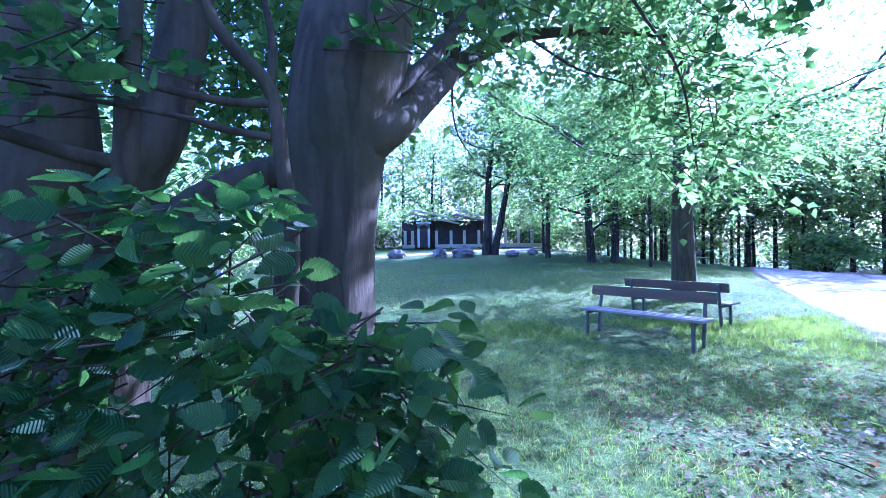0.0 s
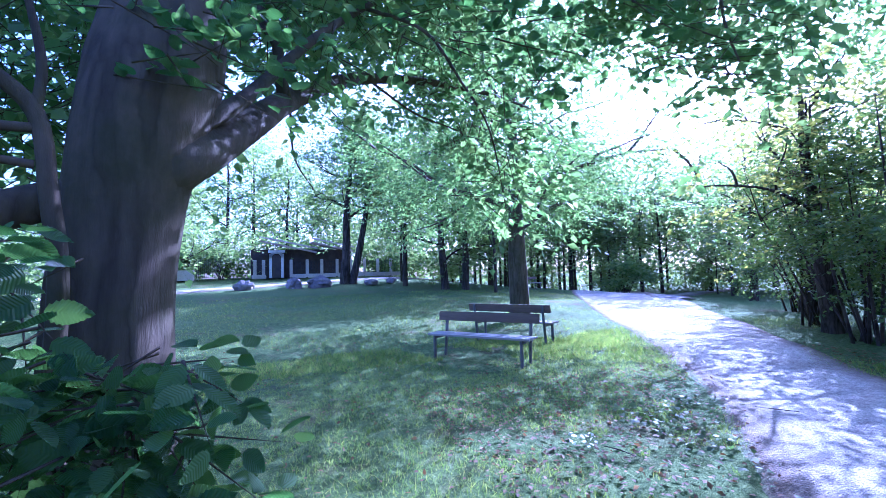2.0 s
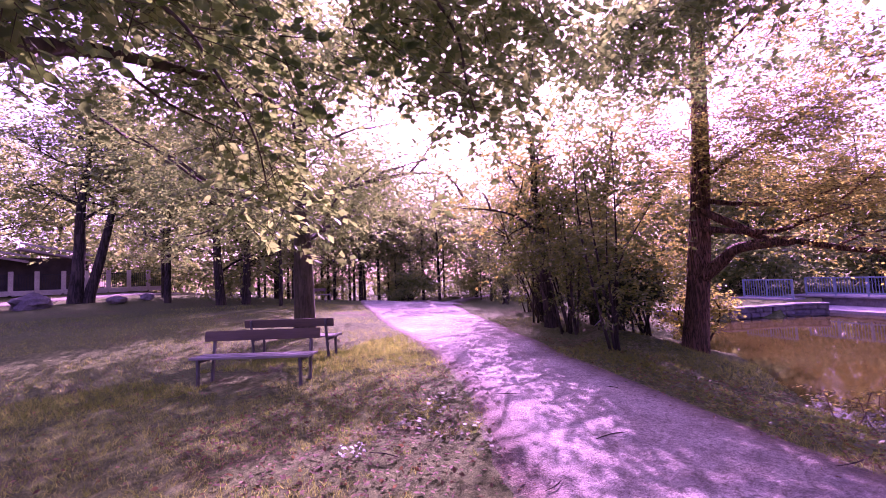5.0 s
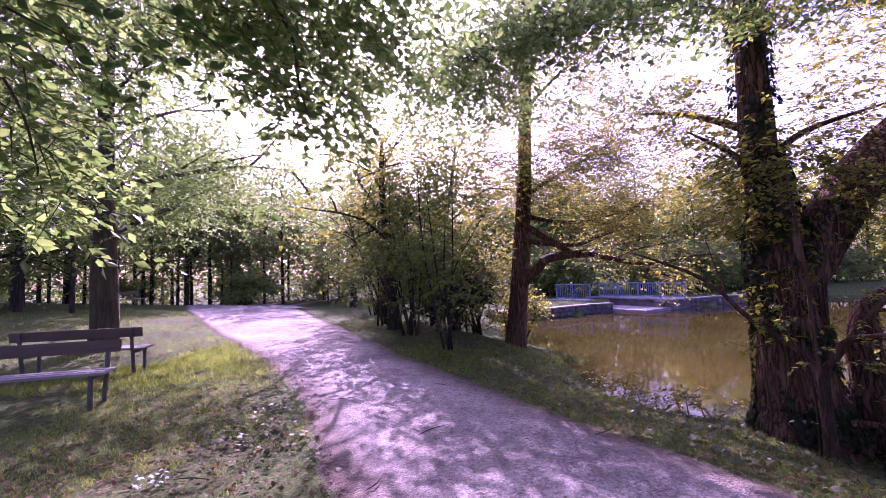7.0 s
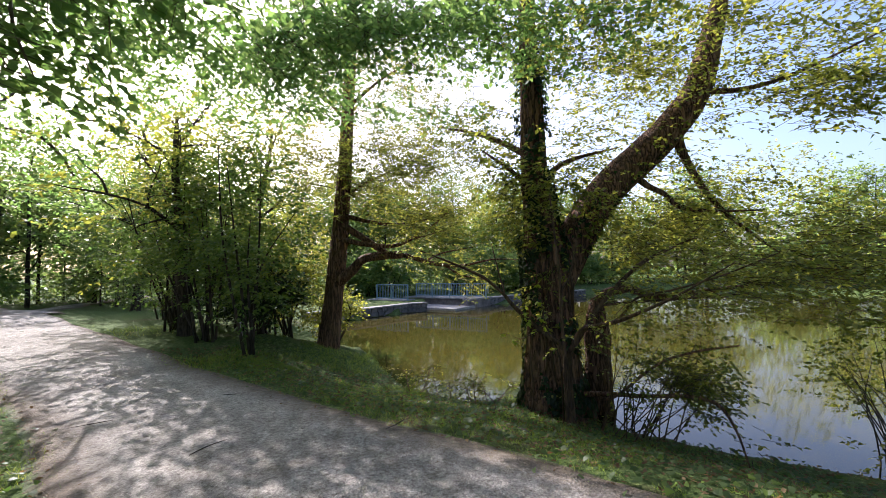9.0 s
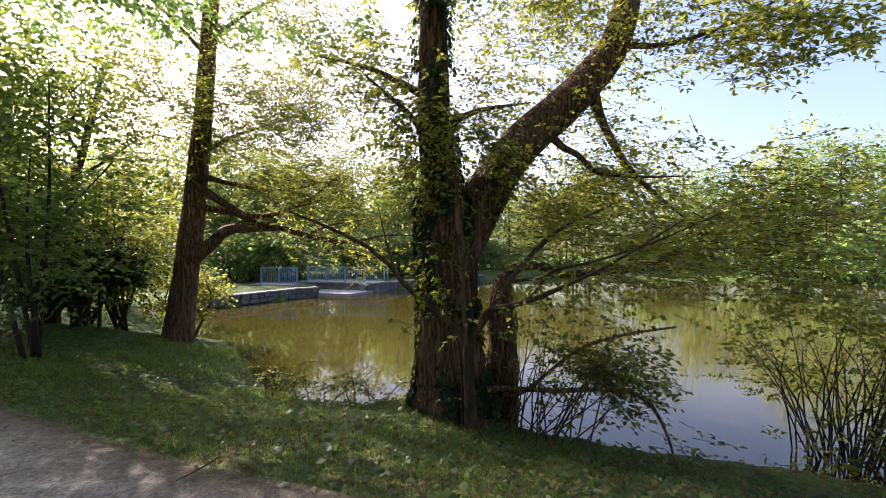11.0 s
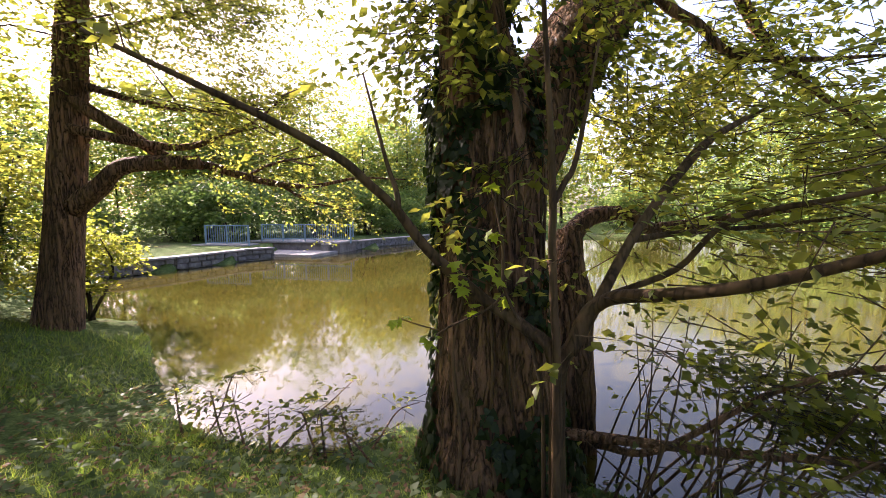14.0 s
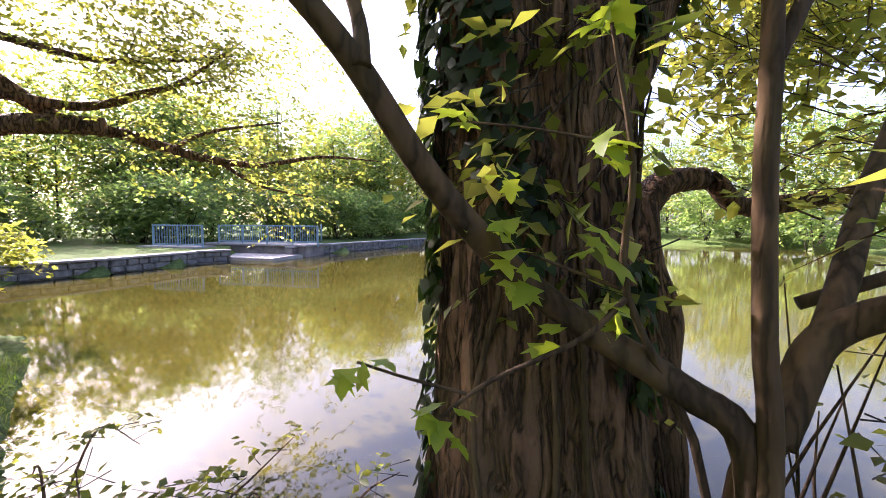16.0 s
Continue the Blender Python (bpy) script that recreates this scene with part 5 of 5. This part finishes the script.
def railing(a, b, top, height, bars, label):
    ln, an = math.hypot(b[0] - a[0], b[1] - a[1]), math.degrees(math.atan2(b[1] - a[1], b[0] - a[0]))
    t = thing("railing", ((a[0] + b[0]) / 2, (a[1] + b[1]) / 2, top - height), label, "railing", "pond railings", an)
    for z in (height, 0.1):
        part("rail", box((ln + 0.05, 0.06, 0.06), pose(0, 0, z), 0.01), M["paint_blue"], t)
    n = max(2, round(ln / 1.3))
    for k in range(n + 1):
        part("post", box((0.06, 0.06, height + 0.1), pose(-ln / 2 + ln * k / n, 0, height / 2 - 0.05), 0.008), M["paint_blue"], t)
    for k in range(bars):
        part("bar", box((0.022, 0.022, height - 0.12), pose(-ln / 2 + ln * (k + 0.5) / bars, 0, height / 2 + 0.05)), M["paint_blue"], t)


railing((28.1, 2.75), (26.75, 0.65), 0.72, 0.95, 19, "blue-grey steel railing on the small plinth")
railing((28.9, 0.2), (26.0, -4.15), 0.72, 0.85, 44, "long blue-grey steel railing round the platform")
bp = thing("post", (33, -5.2, -0.3), "blue painted post on the far bank", "post")
part("pole", tubes("pole", [[(0, 0, -0.1, 0.05), (0, 0, 0.5, 0.05), (0, 0, 1.1, 0.05)]], M["paint_blue"], 10, 0, 2), None, bp)

# ---- ground cover ----


def on_path(x, y):
    """Whether points lie between the path's two edges."""
    a, b = np.array(PATH_LEFT, float), np.array(PATH_RIGHT, float)
    poly = np.vstack([a, b[::-1]])
    inside = np.zeros(x.shape, bool)
    for (ax, ay), (bx, by) in zip(poly, np.roll(poly, -1, axis=0)):
        inside ^= ((ay > y) != (by > y)) & (x < (bx - ax) * (y - ay) / (by - ay + 1e-12) + ax)
    return inside


def scatter(n, x0, x1, y0, y1, seed, path=False, dry=-0.7, fray=0.16):
    rng = np.random.default_rng(seed)
    x, y = rng.uniform(x0, x1, n), rng.uniform(y0, y1, n)
    z = land(x, y)
    k = (on_path(x + rng.normal(0, fray, n), y + rng.normal(0, fray, n)) == path) & (z > dry)
    return np.stack([x[k], y[k], z[k]], 1), rng


p1, rg = scatter(190000, -2, 8.5, -3.5, 8.5, 31, fray=0.28)
p2, _ = scatter(56000, -6, 14, 6, 22, 32)
p4, _ = scatter(64000, 2.5, 12, -4.5, 3.5, 38, fray=0.28)
gp = np.vstack([p1, p2, p4])
gk = np.array([noise.noise(Vector((q[0] * 0.5, q[1] * 0.5, 0))) > -0.25 + 0.3 * noise.noise(Vector((q[0] * 3, q[1] * 3, 5))) for q in gp])
gp = gp[gk]
far = np.hypot(gp[:, 0] - 1, gp[:, 1]) > 7
gsz = np.where(far, 0.08, 0.05) * rg.uniform(0.6, 1.5, len(gp))
gr = tagged(part("grass", leaves("grass", gp - np.array([0, 0, 0.006]), np.stack([rg.normal(0, 0.6, len(gp)), rg.normal(0, 0.6, len(gp)), np.ones(len(gp))], 1), rg.normal(0, 1, (len(gp), 3)) + np.array([0, 0.3, 0]), gsz, BLADE, M["grass"])),
            "short sunlit grass of the lawn and bank", "grass", kind="stuff")
lp1, rl = scatter(15000, 1.5, 9.5, -6, 5, 33, fray=0.3)
lp2, _ = scatter(3500, -3, 9, 1, 12, 34)
lp3, _ = scatter(700, 0, 10, -4, 8, 35, True)
lq = np.vstack([lp1, lp2, lp3]) + np.array([0, 0, 0.03])
tagged(part("fallen_leaves", leaves("fallen_leaves", lq, rl.normal(0, 1, (len(lq), 3)) * np.array([1, 1, 0.15]), np.array([0, 0, 1.0]) + rl.normal(0, 0.35, (len(lq), 3)), 0.055 * rl.uniform(0.5, 1.2, len(lq)), PLAIN, M["litter"])),
       "dry brown leaves strewn over turf and path", "leaf litter", kind="stuff")
lq = scatter(9000, 3.2, 11.0, -5, 3.5, 36)[0] + np.array([0, 0, 0.04])
tagged(part("ground_ivy", leaves("ground_ivy", lq, rl.normal(0, 1, (len(lq), 3)) * np.array([1, 1, 0.3]), np.array([0, 0, 1.0]) + rl.normal(0, 0.4, (len(lq), 3)), 0.06 * rl.uniform(0.5, 1.3, len(lq)), IVY, M["leaf_weed"])),
       "low ivy and weeds creeping over the bank", "ground cover", kind="stuff")
pb, rp = scatter(9000, 0, 9, -3.5, 8, 37, True)
pk = np.all([on_path(pb[:, 0] + a, pb[:, 1] + b) for a, b in ((0.5, 0), (-0.5, 0), (0, 0.5), (0, -0.5))], axis=0)
pb = pb[pk]
STONE = ([(0.5, 0, 0.1), (0, 0.5, 0.15), (-0.5, 0, 0.1), (0, -0.5, 0.05), (0, 0, 0.4)], [(0, 1, 4), (1, 2, 4), (2, 3, 4), (3, 0, 4)])
tagged(part("pebbles", leaves("pebbles", pb + np.array([0, 0, 0.034]), rp.normal(0, 1, (len(pb), 3)) * np.array([1, 1, 0]) + 1e-3, np.tile([0, 0, 1.0], (len(pb), 1)), 0.02 * rp.uniform(0.4, 1.5, len(pb)), STONE, M["pebble"])),
       "loose pebbles on the gravel path", "pebbles", kind="stuff")
# white petals lying on the lawn
rng = np.random.default_rng(41)
q = np.array([(2.56, 2.9, 0.05)]) + rng.normal(0, 1, (26, 3)) * np.array([0.09, 0.08, 0.008])
tagged(part("petals", leaves("petals", q, rng.normal(0, 1, (26, 3)) * np.array([1, 1, 0.3]), np.array([0, 0, 1.0]) + rng.normal(0, 0.4, (26, 3)), 0.038 * rng.uniform(0.6, 1.2, 26), LOBED, M["petal"])),
       "scattered white petals lying on the lawn", "petals", kind="stuff")
snag = thing("dead_branch", (0, 0, 0), "bleached broken branch lying against the bushes", "branch")
part("wood", tubes("wood", [[(8.9, 2.95, 0.35, 0.02), (9.3, 3.2, 0.6, 0.03), (9.6, 3.3, 0.5, 0.02), (9.9, 3.6, 0.3, 0.01)]], M["plank_grey"], 7, 0.2, 4), None, snag)
# fallen twigs on the path
for k in range(10):
    rng = np.random.default_rng(900 + k)
    x, y, an = rng.uniform(1.8, 6), rng.uniform(-2, 3), rng.uniform(0, 6.28)
    L = rng.uniform(0.08, 0.2)
    z = land1(x, y) + 0.055
    tw = thing("twig", (x, y, z), "thin dry twig lying on the ground", "twig", "fallen twigs", math.degrees(an))
    part("wood", tubes("wood", [[(-L, 0, 0, 0.004), (0, 0.02, 0.004, 0.005), (L, 0, 0, 0.002)]], M["bark_far"], 5, 0, 3), None, tw)
